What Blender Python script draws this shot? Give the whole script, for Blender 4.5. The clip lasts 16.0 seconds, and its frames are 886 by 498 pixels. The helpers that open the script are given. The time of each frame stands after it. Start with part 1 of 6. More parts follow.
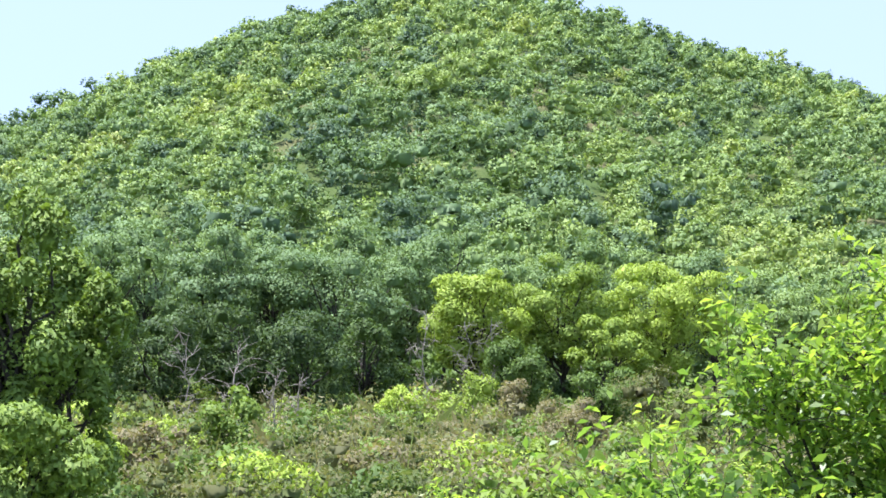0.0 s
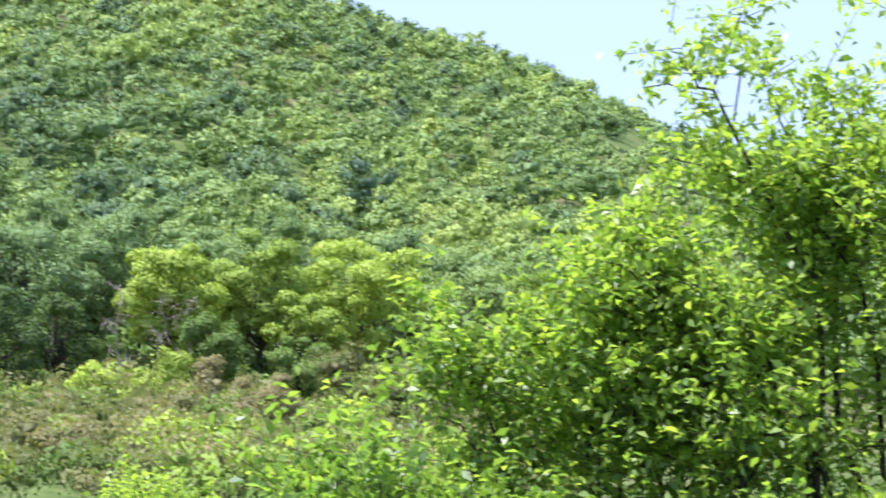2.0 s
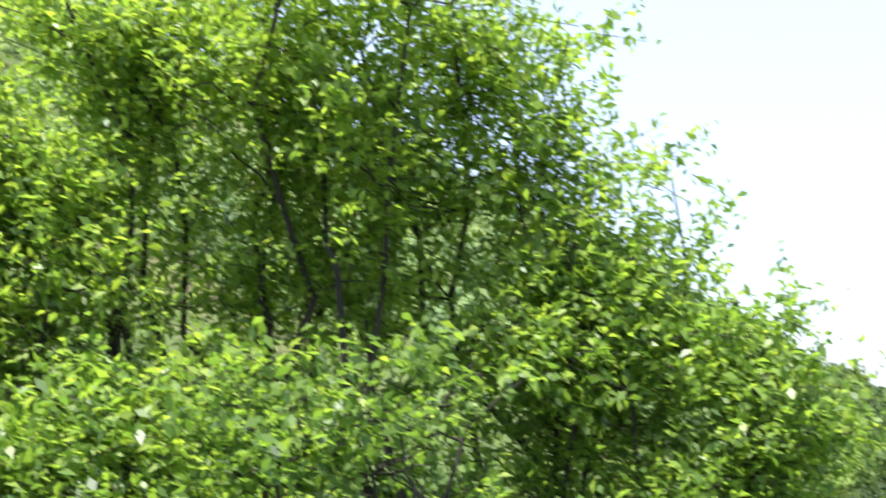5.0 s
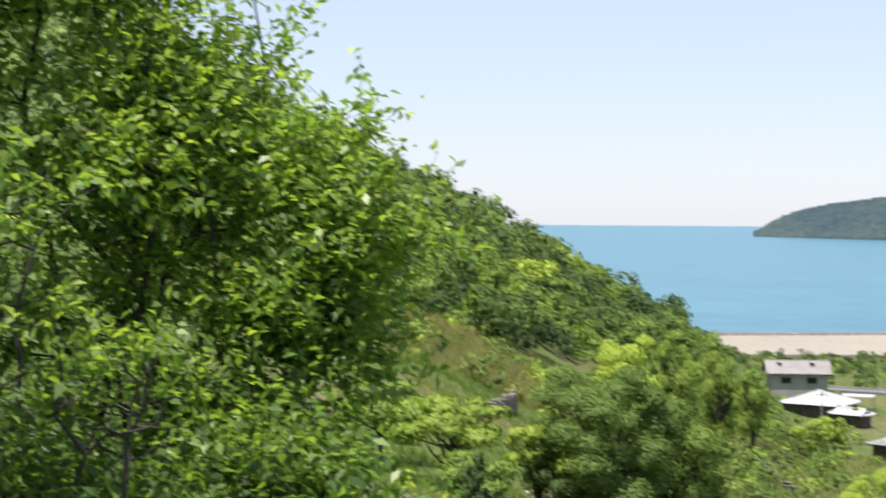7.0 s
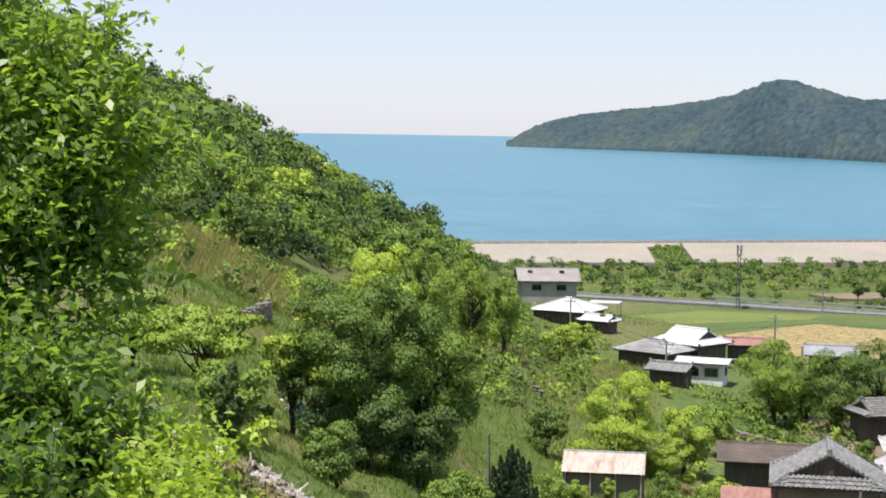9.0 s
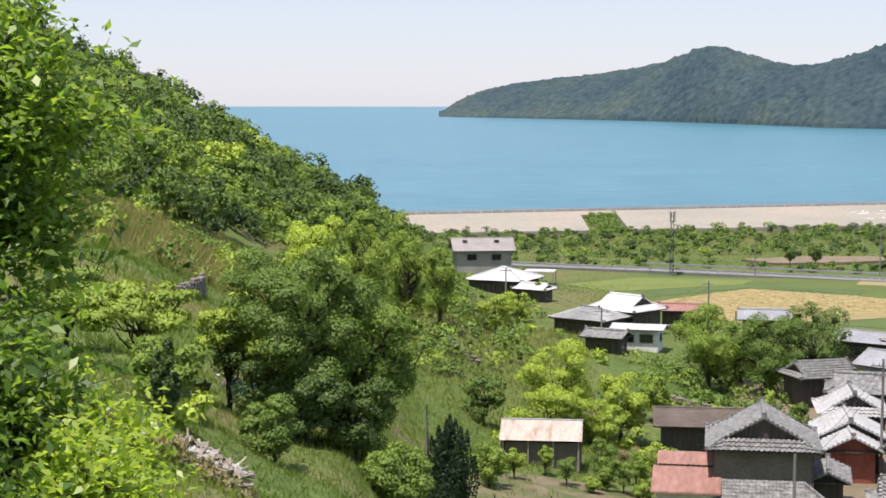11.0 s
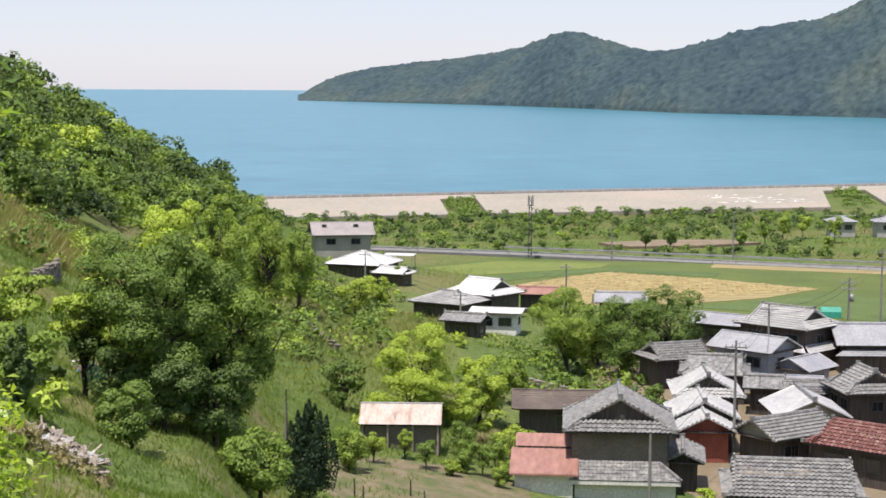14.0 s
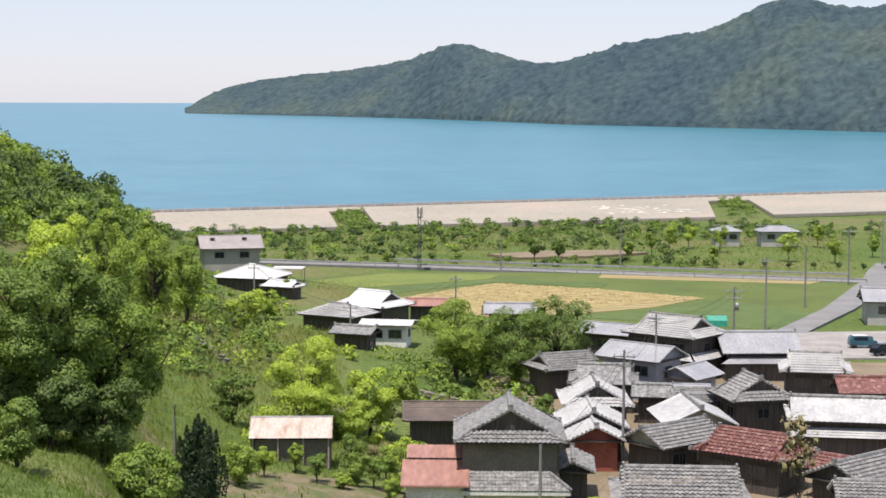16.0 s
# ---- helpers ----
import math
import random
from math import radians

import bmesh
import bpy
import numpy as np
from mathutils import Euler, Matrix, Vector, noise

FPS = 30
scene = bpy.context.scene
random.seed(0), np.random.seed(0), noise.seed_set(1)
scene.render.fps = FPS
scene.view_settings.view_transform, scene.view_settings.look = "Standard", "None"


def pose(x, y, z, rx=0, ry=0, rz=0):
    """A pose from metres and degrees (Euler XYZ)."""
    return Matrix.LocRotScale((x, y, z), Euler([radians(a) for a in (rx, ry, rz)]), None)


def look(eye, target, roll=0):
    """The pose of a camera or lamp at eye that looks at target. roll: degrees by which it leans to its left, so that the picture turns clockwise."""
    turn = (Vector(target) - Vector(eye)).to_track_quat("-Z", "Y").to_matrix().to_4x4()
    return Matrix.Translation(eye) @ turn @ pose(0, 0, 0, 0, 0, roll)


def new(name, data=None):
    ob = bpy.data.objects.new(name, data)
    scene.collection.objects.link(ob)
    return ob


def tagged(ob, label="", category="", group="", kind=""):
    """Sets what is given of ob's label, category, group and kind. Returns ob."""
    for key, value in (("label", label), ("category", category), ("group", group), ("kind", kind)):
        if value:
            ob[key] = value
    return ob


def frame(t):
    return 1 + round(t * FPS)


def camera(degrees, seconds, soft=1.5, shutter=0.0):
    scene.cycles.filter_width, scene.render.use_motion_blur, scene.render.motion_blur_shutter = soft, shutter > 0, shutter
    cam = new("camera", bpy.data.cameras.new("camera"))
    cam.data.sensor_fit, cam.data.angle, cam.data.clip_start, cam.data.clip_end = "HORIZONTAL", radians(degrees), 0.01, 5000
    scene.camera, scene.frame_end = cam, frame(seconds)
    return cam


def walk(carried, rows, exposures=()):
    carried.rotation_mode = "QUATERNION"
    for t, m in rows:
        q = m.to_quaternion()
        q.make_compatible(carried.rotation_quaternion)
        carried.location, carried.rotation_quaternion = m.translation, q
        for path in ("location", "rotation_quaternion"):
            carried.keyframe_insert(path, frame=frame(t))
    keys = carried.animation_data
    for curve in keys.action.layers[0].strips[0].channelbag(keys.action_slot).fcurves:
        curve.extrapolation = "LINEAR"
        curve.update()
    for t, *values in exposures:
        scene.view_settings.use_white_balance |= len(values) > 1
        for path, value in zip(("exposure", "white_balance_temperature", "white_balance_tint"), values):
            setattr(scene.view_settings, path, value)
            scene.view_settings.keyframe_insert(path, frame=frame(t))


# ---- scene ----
# ---------------- camera: a hand-held pan from a hillside road ----------------
cam = camera(29.0, 16.0, soft=1.6, shutter=0.5)
EYE_Z, ARM = 36.0, 0.4
# seconds, yaw (left is plus), pitch, roll
TURNS = [
    (0.0, 58.505, 10.515, 0.751),
    (0.5, 57.621, 10.365, 0.735),
    (1.0, 54.384, 10.157, 0.129),
    (1.5, 51.086, 10.120, 0.005),
    (2.0, 48.312, 9.745, -0.316),
    (2.5, 44.691, 9.184, -0.114),
    (3.0, 40.831, 8.605, 0.298),
    (3.5, 37.922, 8.315, 0.185),
    (4.0, 34.870, 7.866, -0.168),
    (4.2, 32.924, 7.563, 0.149),
    (6.3, 17.530, 0.750, 0.419),
    (6.5, 16.252, 0.202, 0.372),
    (7.0, 12.378, -1.256, 0.376),
    (7.5, 9.605, -2.418, 0.392),
    (8.0, 8.070, -2.872, 0.550),
    (8.5, 6.212, -3.567, 0.657),
    (9.0, 4.175, -4.226, 0.901),
    (9.2, 4.078, -4.595, 0.863),
    (11.3, 1.558, -5.284, 0.297),
    (11.5, 1.320, -5.404, 0.523),
    (12.0, 0.883, -5.891, 0.556),
    (12.5, 0.000, -6.145, 0.795),
    (13.0, -0.852, -6.223, 0.671),
    (13.5, -1.650, -5.977, 0.344),
    (14.0, -2.738, -5.690, 0.369),
    (14.5, -3.374, -5.443, 0.496),
    (15.0, -4.288, -5.279, 0.565),
    (15.5, -5.533, -5.227, 0.346),
    (16.0, -6.444, -5.263, 0.254),
]
walk(cam, [(t, pose(-ARM * math.sin(radians(a)), ARM * (math.cos(radians(a)) - 1), EYE_Z, 90 + p, 0, a) @ pose(0, 0, 0, 0, 0, r))
           for t, a, p, r in TURNS],
     exposures=[(0.0, 1.02, 5700, 17), (2.0, 1.06, 5800, 16), (3.5, 1.32, 5950, 14), (4.2, 1.46, 6050, 14), (6.3, 0.65, 6500, 13), (7.0, 0.54, 6600, 13),
                (9.0, 0.42, 6600, 14), (12.0, 0.39, 6700, 16), (16.0, 0.39, 6700, 16)])

# ---------------- sky and sun ----------------
SUN = Vector((-0.17, -0.26, 1.0)).normalized()
world = bpy.data.worlds.new("sky")
scene.world = world
world.use_nodes = True
wn, wl = world.node_tree.nodes, world.node_tree.links
sky = wn.new("ShaderNodeTexSky")
sky.sky_type, sky.sun_disc = "NISHITA", False
sky.sun_elevation = math.asin(SUN.z)
sky.sun_rotation = math.atan2(SUN.x, SUN.y)
sky.air_density, sky.dust_density, sky.ozone_density = 1.0, 0.2, 1.5
veil = wn.new("ShaderNodeMix")
veil.data_type = "RGBA"
veil.inputs[0].default_value = 0.62
veil.inputs[7].default_value = (4.6, 5.35, 6.95, 1)
wl.new(sky.outputs[0], veil.inputs[6])
wl.new(veil.outputs[2], wn["Background"].inputs[0])
wn["Background"].inputs[1].default_value = 0.107
sun = new("sun", bpy.data.lights.new("sun", "SUN"))
sun.data.energy, sun.data.angle, sun.data.color = 5.0, radians(0.6), (1.0, 0.95, 0.87)
sun.matrix_world = look((0, 0, 300), Vector((0, 0, 300)) - SUN)


# ---------------- materials ----------------
def node_mat(name):
    m = bpy.data.materials.new(name)
    m.use_nodes = True
    n, l = m.node_tree.nodes, m.node_tree.links
    return m, n, l, n["Principled BSDF"]


def noise_ramp(n, l, scale, stops, detail=4.0, coord="Object", stretch=None, turn=0.0):
    """A noise pattern in metres, turned into colours."""
    tc = n.new("ShaderNodeTexCoord")
    nz = n.new("ShaderNodeTexNoise")
    nz.inputs["Scale"].default_value, nz.inputs["Detail"].default_value = scale, detail
    if stretch:
        mp = n.new("ShaderNodeMapping")
        mp.inputs["Scale"].default_value = stretch
        mp.inputs["Rotation"].default_value = (0, 0, turn)
        l.new(tc.outputs[coord], mp.inputs[0])
        l.new(mp.outputs[0], nz.inputs["Vector"])
    else:
        l.new(tc.outputs[coord], nz.inputs["Vector"])
    rp = n.new("ShaderNodeValToRGB")
    while len(rp.color_ramp.elements) < len(stops):
        rp.color_ramp.elements.new(0.5)
    for e, (at, c) in zip(rp.color_ramp.elements, stops):
        e.position, e.color = at, (*c, 1)
    l.new(nz.outputs["Fac"], rp.inputs[0])
    return rp, nz


def mix_col(n, l, a, b, fac, mode="MIX"):
    mx = n.new("ShaderNodeMix")
    mx.data_type, mx.blend_type = "RGBA", mode
    for sock, v in ((mx.inputs[0], fac), (mx.inputs[6], a), (mx.inputs[7], b)):
        if isinstance(v, bpy.types.NodeSocket):
            l.new(v, sock)
        elif isinstance(v, tuple):
            sock.default_value = (*v, 1)
        else:
            sock.default_value = v
    return mx.outputs[2]


def bump(n, l, bsdf, height, strength, distance):
    b = n.new("ShaderNodeBump")
    b.inputs["Strength"].default_value, b.inputs["Distance"].default_value = strength, distance
    l.new(height, b.inputs["Height"])
    l.new(b.outputs[0], bsdf.inputs["Normal"])


def plain(name, stops, scale=2.0, rough=0.8, metal=0.0, fine=0.0, fine_scale=20.0, stretch=None, spec=0.4, turn=0.0):
    """A weathered surface: large blotches in colour, finer grain in relief."""
    m, n, l, b = node_mat(name)
    rp, nz = noise_ramp(n, l, scale, stops, 6.0, "Object", stretch, turn)
    g, gz = noise_ramp(n, l, fine_scale, [(0.3, (0.78, 0.78, 0.78)), (0.7, (1.12, 1.12, 1.12))], 3.0, "Object", stretch, turn)
    l.new(mix_col(n, l, rp.outputs[0], g.outputs[0], 1.0, "MULTIPLY"), b.inputs["Base Color"])
    b.inputs["Roughness"].default_value, b.inputs["Metallic"].default_value = rough, metal
    b.inputs["Specular IOR Level"].default_value = spec
    if fine:
        bump(n, l, b, gz.outputs["Fac"], 0.6, fine)
    return m


def leaf_mat(name, stops, translucent=0.35, rough=0.5, spread=0.35, gloss=0.35):
    """Leaves: each has its own shade, each tree its own tint, and light passes through."""
    m, n, l, b = node_mat(name)
    at = n.new("ShaderNodeAttribute")
    at.attribute_name = "tint"
    ge = n.new("ShaderNodeNewGeometry")
    ma = n.new("ShaderNodeMath")
    ma.operation = "MULTIPLY_ADD"
    ma.inputs[1].default_value = spread
    l.new(ge.outputs["Random Per Island"], ma.inputs[0])
    ad = n.new("ShaderNodeMath")
    ad.operation = "SUBTRACT"
    ad.inputs[1].default_value = spread / 2
    l.new(at.outputs["Fac"], ad.inputs[0])
    l.new(ad.outputs[0], ma.inputs[2])
    rp = n.new("ShaderNodeValToRGB")
    while len(rp.color_ramp.elements) < len(stops):
        rp.color_ramp.elements.new(0.5)
    for e, (p, c) in zip(rp.color_ramp.elements, stops):
        e.position, e.color = p, (*c, 1)
    l.new(ma.outputs[0], rp.inputs[0])
    l.new(rp.outputs[0], b.inputs["Base Color"])
    b.inputs["Roughness"].default_value = rough
    b.inputs["Specular IOR Level"].default_value = gloss
    tr = n.new("ShaderNodeBsdfTranslucent")
    warm = mix_col(n, l, rp.outputs[0], (1.2, 1.25, 0.62), 1.0, "MULTIPLY")
    l.new(warm, tr.inputs[0])
    ms = n.new("ShaderNodeMixShader")
    ms.inputs[0].default_value = translucent
    l.new(b.outputs[0], ms.inputs[1])
    l.new(tr.outputs[0], ms.inputs[2])
    l.new(ms.outputs[0], n["Material Output"].inputs[0])
    return m


# the hill's distance haze is painted in: these greens are bluer and paler
FOREST = leaf_mat("hazy_forest_leaves", [(0.0, (0.098, 0.158, 0.092)), (0.35, (0.200, 0.296, 0.114)), (0.6, (0.300, 0.400, 0.124)),
                                    (0.9, (0.400, 0.475, 0.130)), (1.0, (0.390, 0.390, 0.180))], 0.24, 0.65, 0.06, 0.2)
CLUMP = leaf_mat("tree_leaves", [(0.0, (0.052, 0.088, 0.034)), (0.4, (0.155, 0.240, 0.050)), (0.7, (0.305, 0.405, 0.062)),
                                 (1.0, (0.430, 0.545, 0.082))], 0.26, 0.6, 0.12, 0.22)
BROAD = leaf_mat("broad_leaves", [(0.0, (0.042, 0.082, 0.028)), (0.4, (0.125, 0.220, 0.048)), (0.7, (0.235, 0.365, 0.065)),
                                  (1.0, (0.410, 0.520, 0.088))], 0.58, 0.42, 0.45, 0.6)
EVERGREEN = leaf_mat("conifer_needles", [(0.0, (0.022, 0.042, 0.022)), (1.0, (0.050, 0.085, 0.036))], 0.1, 0.6, 0.5, 0.2)
DRY = leaf_mat("dry_leaves", [(0.0, (0.130, 0.180, 0.055)), (0.5, (0.220, 0.225, 0.100)), (1.0, (0.310, 0.265, 0.155))], 0.35, 0.8, 0.5, 0.15)
GRASS = leaf_mat("grass_blades", [(0.0, (0.130, 0.200, 0.040)), (0.5, (0.225, 0.290, 0.065)), (0.8, (0.310, 0.315, 0.115)),
                                  (1.0, (0.340, 0.290, 0.140))], 0.45, 0.7, 0.4, 0.2)
BARK = plain("bark", [(0.3, (0.026, 0.022, 0.017)), (0.7, (0.062, 0.052, 0.040))], 3.0, 0.9, 0, 0.01, 30.0, (1, 1, 0.2))
DEADWOOD = plain("dead_wood", [(0.3, (0.26, 0.22, 0.18)), (0.7, (0.42, 0.36, 0.30))], 4.0, 0.9)


def ground_mat():
    m, n, l, b = node_mat("soil_and_grass")
    big, _ = noise_ramp(n, l, 0.05, [(0.35, (0.075, 0.118, 0.032)), (0.52, (0.105, 0.140, 0.044)), (0.68, (0.150, 0.140, 0.068))], 5.0)
    fine, fz = noise_ramp(n, l, 1.6, [(0.3, (0.62, 0.68, 0.6)), (0.7, (1.25, 1.2, 1.2))], 8.0)
    l.new(mix_col(n, l, big.outputs[0], fine.outputs[0], 1.0, "MULTIPLY"), b.inputs["Base Color"])
    b.inputs["Roughness"].default_value = 0.95
    b.inputs["Specular IOR Level"].default_value = 0.1
    bump(n, l, b, fz.outputs["Fac"], 0.8, 0.25)
    return m


def sea_mat():
    m, n, l, b = node_mat("sea_water")
    col, _ = noise_ramp(n, l, 0.006, [(0.35, (0.036, 0.152, 0.205)), (0.65, (0.047, 0.174, 0.228))], 3.0, "Object", (0.35, 1.6, 1))
    # ripple sheen put into the water's colour as lighter and darker streaks
    streak, _ = noise_ramp(n, l, 0.09, [(0.34, (0.72, 0.82, 0.86)), (0.5, (1.0, 1.0, 1.0)), (0.66, (1.40, 1.22, 1.16))], 5.0, "Object", (0.45, 1.0, 1))
    l.new(mix_col(n, l, col.outputs[0], streak.outputs[0], 1.0, "MULTIPLY"), b.inputs["Base Color"])
    b.inputs["Roughness"].default_value = 0.28
    b.inputs["IOR"].default_value = 1.33
    _, wz = noise_ramp(n, l, 0.35, [(0, (0, 0, 0)), (1, (1, 1, 1))], 6.0, "Object", (0.5, 1.4, 1))
    bump(n, l, b, wz.outputs["Fac"], 0.7, 0.5)
    return m


SOIL, SEA = ground_mat(), sea_mat()
SAND = plain("pale_concrete_apron", [(0.3, (0.265, 0.245, 0.200)), (0.55, (0.305, 0.280, 0.228)), (0.72, (0.345, 0.285, 0.235))], 0.03, 0.9, 0, 0, 1.2)
CONCRETE = plain("weathered_concrete", [(0.3, (0.22, 0.21, 0.20)), (0.7, (0.32, 0.30, 0.28))], 0.4, 0.85, 0, 0.01, 6.0)
ASPHALT = plain("pale_worn_asphalt", [(0.3, (0.15, 0.15, 0.15)), (0.7, (0.21, 0.21, 0.205))], 0.3, 0.9, 0, 0.005, 8.0)
PADDY = plain("young_green_field", [(0.3, (0.068, 0.098, 0.020)), (0.6, (0.090, 0.122, 0.024)), (0.8, (0.104, 0.116, 0.034))], 0.10, 0.9, 0, 0.05, 3.0)
STUBBLE = plain("straw_stubble", [(0.3, (0.185, 0.158, 0.068)), (0.6, (0.285, 0.232, 0.110)), (0.8, (0.22, 0.195, 0.085))], 0.30, 0.95, 0, 0.05, 0.8, (0.06, 2.2, 1), turn=0.36)
EARTH = plain("bare_earth", [(0.3, (0.15, 0.12, 0.075)), (0.7, (0.22, 0.175, 0.12))], 0.3, 0.95, 0, 0.03, 5.0)
STONE = plain("dry_stone", [(0.3, (0.13, 0.115, 0.095)), (0.7, (0.26, 0.235, 0.20))], 1.5, 0.9, 0, 0.02, 9.0)


# ---------------- mesh helpers ----------------
def mesh_of(name, verts, faces, mats, tint=None, mat_ids=None, smooth=False, normals=None):
    """A mesh from arrays; faces all have the same number of corners."""
    me = bpy.data.meshes.new(name)
    verts, faces = np.asarray(verts, np.float32), np.asarray(faces, np.int32)
    k = faces.shape[1]
    me.vertices.add(len(verts))
    me.vertices.foreach_set("co", verts.ravel())
    me.loops.add(faces.size)
    me.loops.foreach_set("vertex_index", faces.ravel())
    me.polygons.add(len(faces))
    me.polygons.foreach_set("loop_start", np.arange(0, faces.size, k, dtype=np.int32))
    if smooth:
        me.polygons.foreach_set("use_smooth", np.ones(len(faces), bool))
    for m in mats:
        me.materials.append(m)
    if mat_ids is not None:
        me.polygons.foreach_set("material_index", np.asarray(mat_ids, np.int32))
    if tint is not None:
        me.attributes.new("tint", "FLOAT", "FACE").data.foreach_set("value", np.asarray(tint, np.float32))
    if normals is not None:
        me.attributes.new("custom_normal", "FLOAT_VECTOR", "POINT").data.foreach_set("vector", np.asarray(normals, np.float32).ravel())
    me.update(calc_edges=True)
    return me


def part(name, bm, material, parent, label=""):
    """Links a bmesh (or a ready mesh) as one mesh object under a thing."""
    if isinstance(bm, bmesh.types.BMesh):
        me = bpy.data.meshes.new(name)
        bm.to_mesh(me)
        bm.free()
        me.materials.append(material)
    else:
        me = bm
    ob = new(name, me)
    ob.parent = parent
    return tagged(ob, label)


def thing(name, m, label, category, group="", kind=""):
    ob = new(name)
    ob.matrix_world = m
    return tagged(ob, label, category, group, kind)


def weld(V, F):
    """Joins corners that lie in one place."""
    V = np.asarray(V, float)
    _, first, inv = np.unique(np.round(V, 3), axis=0, return_index=True, return_inverse=True)
    return V[first], inv.ravel()[np.asarray(F)]


def unit(v):
    return v / np.maximum(np.linalg.norm(v, axis=-1, keepdims=True), 1e-9)


def cards(rng, c, nrm, size, aspect=0.5, fold=0.15):
    """Pointed leaf-shaped quads at the places c, facing roughly along nrm."""
    n = len(c)
    size = np.broadcast_to(size, n)[:, None]
    u = unit(np.cross(nrm, rng.normal(size=(n, 3))))
    v = np.cross(nrm, u)
    a = c - u * size * 0.5
    t = c + u * size * 0.5 - nrm * size * fold
    q = c + nrm * size * fold * 0.6
    return np.stack([a, q - v * size * aspect * 0.5, t, q + v * size * aspect * 0.5], 1).reshape(-1, 3), np.arange(4 * n).reshape(n, 4)


def slips(rng, c, nrm, size):
    """Small three-cornered leaf sprays at the places c."""
    n = len(c)
    size = np.broadcast_to(size, n)[:, None]
    u = unit(np.cross(nrm, rng.normal(size=(n, 3))))
    v = np.cross(nrm, u)
    k = rng.uniform(0.3, 0.55, (n, 1))
    return np.stack([c - u * size * 0.4 - v * size * k, c + u * size * 0.62 - nrm * size * 0.15, c - u * size * 0.3 + v * size * k], 1).reshape(-1, 3), np.arange(3 * n).reshape(n, 3)


def ball(rng, n):
    return unit(rng.normal(size=(n, 3)))


LUMP = np.array([(i, j, k) for k in (-1, 1) for i, j in ((-1, -1), (1, -1), (1, 1), (-1, 1))], float) / 3 ** 0.5
LUMP_F = np.array([t for a, b, c, d in ((3, 2, 1, 0), (4, 5, 6, 7), (0, 1, 5, 4), (1, 2, 6, 5), (2, 3, 7, 6), (3, 0, 4, 7)) for t in ((a, b, c), (a, c, d))])


def crown_arrays(rng, centre, rad, lobes, n, size, skirt=False, core=0.55, ragged=0.8):
    """An uneven crown: flattened boughs with gaps between them, each set with small leaf sprays round a leafy core.
    Returns corners, triangles, the boughs' centres and the corners' normals."""
    centre, rad = np.asarray(centre, float), np.asarray(rad, float)
    d = ball(rng, lobes)
    z = (np.arange(lobes) + rng.random(lobes)) / lobes
    d[:, 2] = (-0.92 + 1.9 * z) if skirt else (-0.45 + 1.43 * z)
    d[:, :2] = unit(d[:, :2]) * np.sqrt(np.clip(1 - d[:, 2:] ** 2, 0.02, 1))
    if skirt:
        # the upper boughs overhang the lower ones
        d[:, :2] *= 0.86 + 0.17 * d[:, 2:]
    k = 0.74 / lobes ** 0.36
    lc = centre + d * rad * (1 - k) * rng.uniform(0.55, 1.05, (lobes, 1))
    grow = rng.uniform(0.6, 1.25, (lobes, 1))
    lr = rad * k * grow * np.array((1.08, 1.08, 0.86))
    share = grow[:, 0] ** 2
    which = rng.choice(lobes, n, p=share / share.sum())
    o = ball(rng, n)
    o[:, 2] = np.where((o[:, 2] < -0.1) & (rng.random(n) < 0.55), -o[:, 2], o[:, 2])
    o = unit(o + 0.3 * d[which])
    p = lc[which] + o * lr[which] * rng.uniform(0.74, 1.16, (n, 1))
    inside = rng.random(n) < 0.06
    p[inside] = centre + o[inside] * rad * rng.uniform(0.2, 0.6, (inside.sum(), 1))
    nrm = unit(o + (0, 0, 0.35) + rng.normal(size=(n, 3)) * ragged)
    nrm *= np.sign((nrm * o).sum(1, keepdims=True) + 1e-9)
    V, F = slips(rng, p, nrm, size * rng.uniform(0.6, 1.3, n))
    N = unit(o + (0, 0, 0.3) + rng.normal(size=(n, 3)) * 0.24)
    box = LUMP[None] * (lr * core)[:, None, :] * rng.uniform(0.6, 1.2, (lobes, 8, 1)) + lc[:, None, :]
    V2, F2 = box.reshape(-1, 3), (LUMP_F[None] + 8 * np.arange(lobes)[:, None, None]).reshape(-1, 3)
    N2 = unit(unit(box - lc[:, None, :]).reshape(-1, 3) + rng.normal(size=(8 * lobes, 3)) * 0.5)
    return np.concatenate([V, V2]), np.concatenate([F, F2 + len(V)]), lc, np.concatenate([np.repeat(N, 3, 0), N2])


def join(sets):
    """Joins sets of corners, faces and normals into one."""
    at = np.cumsum([0] + [len(q[0]) for q in sets])
    return np.concatenate([q[0] for q in sets]), np.concatenate([q[1] + k for q, k in zip(sets, at)]), np.concatenate([q[2] for q in sets])


def tubes(paths, sides=6):
    """Tapered limbs: each path is a list of (point, radius)."""
    vs, fs, k = [], [], 0
    ring = np.linspace(0, 2 * np.pi, sides, endpoint=False)
    for path in paths:
        pts = np.array([p for p, _ in path], float)
        for i, (p, r) in enumerate(path):
            t = unit(pts[min(i + 1, len(pts) - 1)] - pts[max(i - 1, 0)])
            a = unit(np.cross(t, (0.3, 0.9, 0.1) if abs(t[1]) < 0.9 else (1, 0, 0)))
            b = np.cross(t, a)
            vs.append(pts[i] + r * (np.cos(ring)[:, None] * a + np.sin(ring)[:, None] * b))
        m = len(path)
        for i in range(m - 1):
            for j in range(sides):
                fs.append((k + i * sides + j, k + i * sides + (j + 1) % sides, k + (i + 1) * sides + (j + 1) % sides, k + (i + 1) * sides + j))
        k += m * sides
    return np.concatenate(vs), np.array(fs)


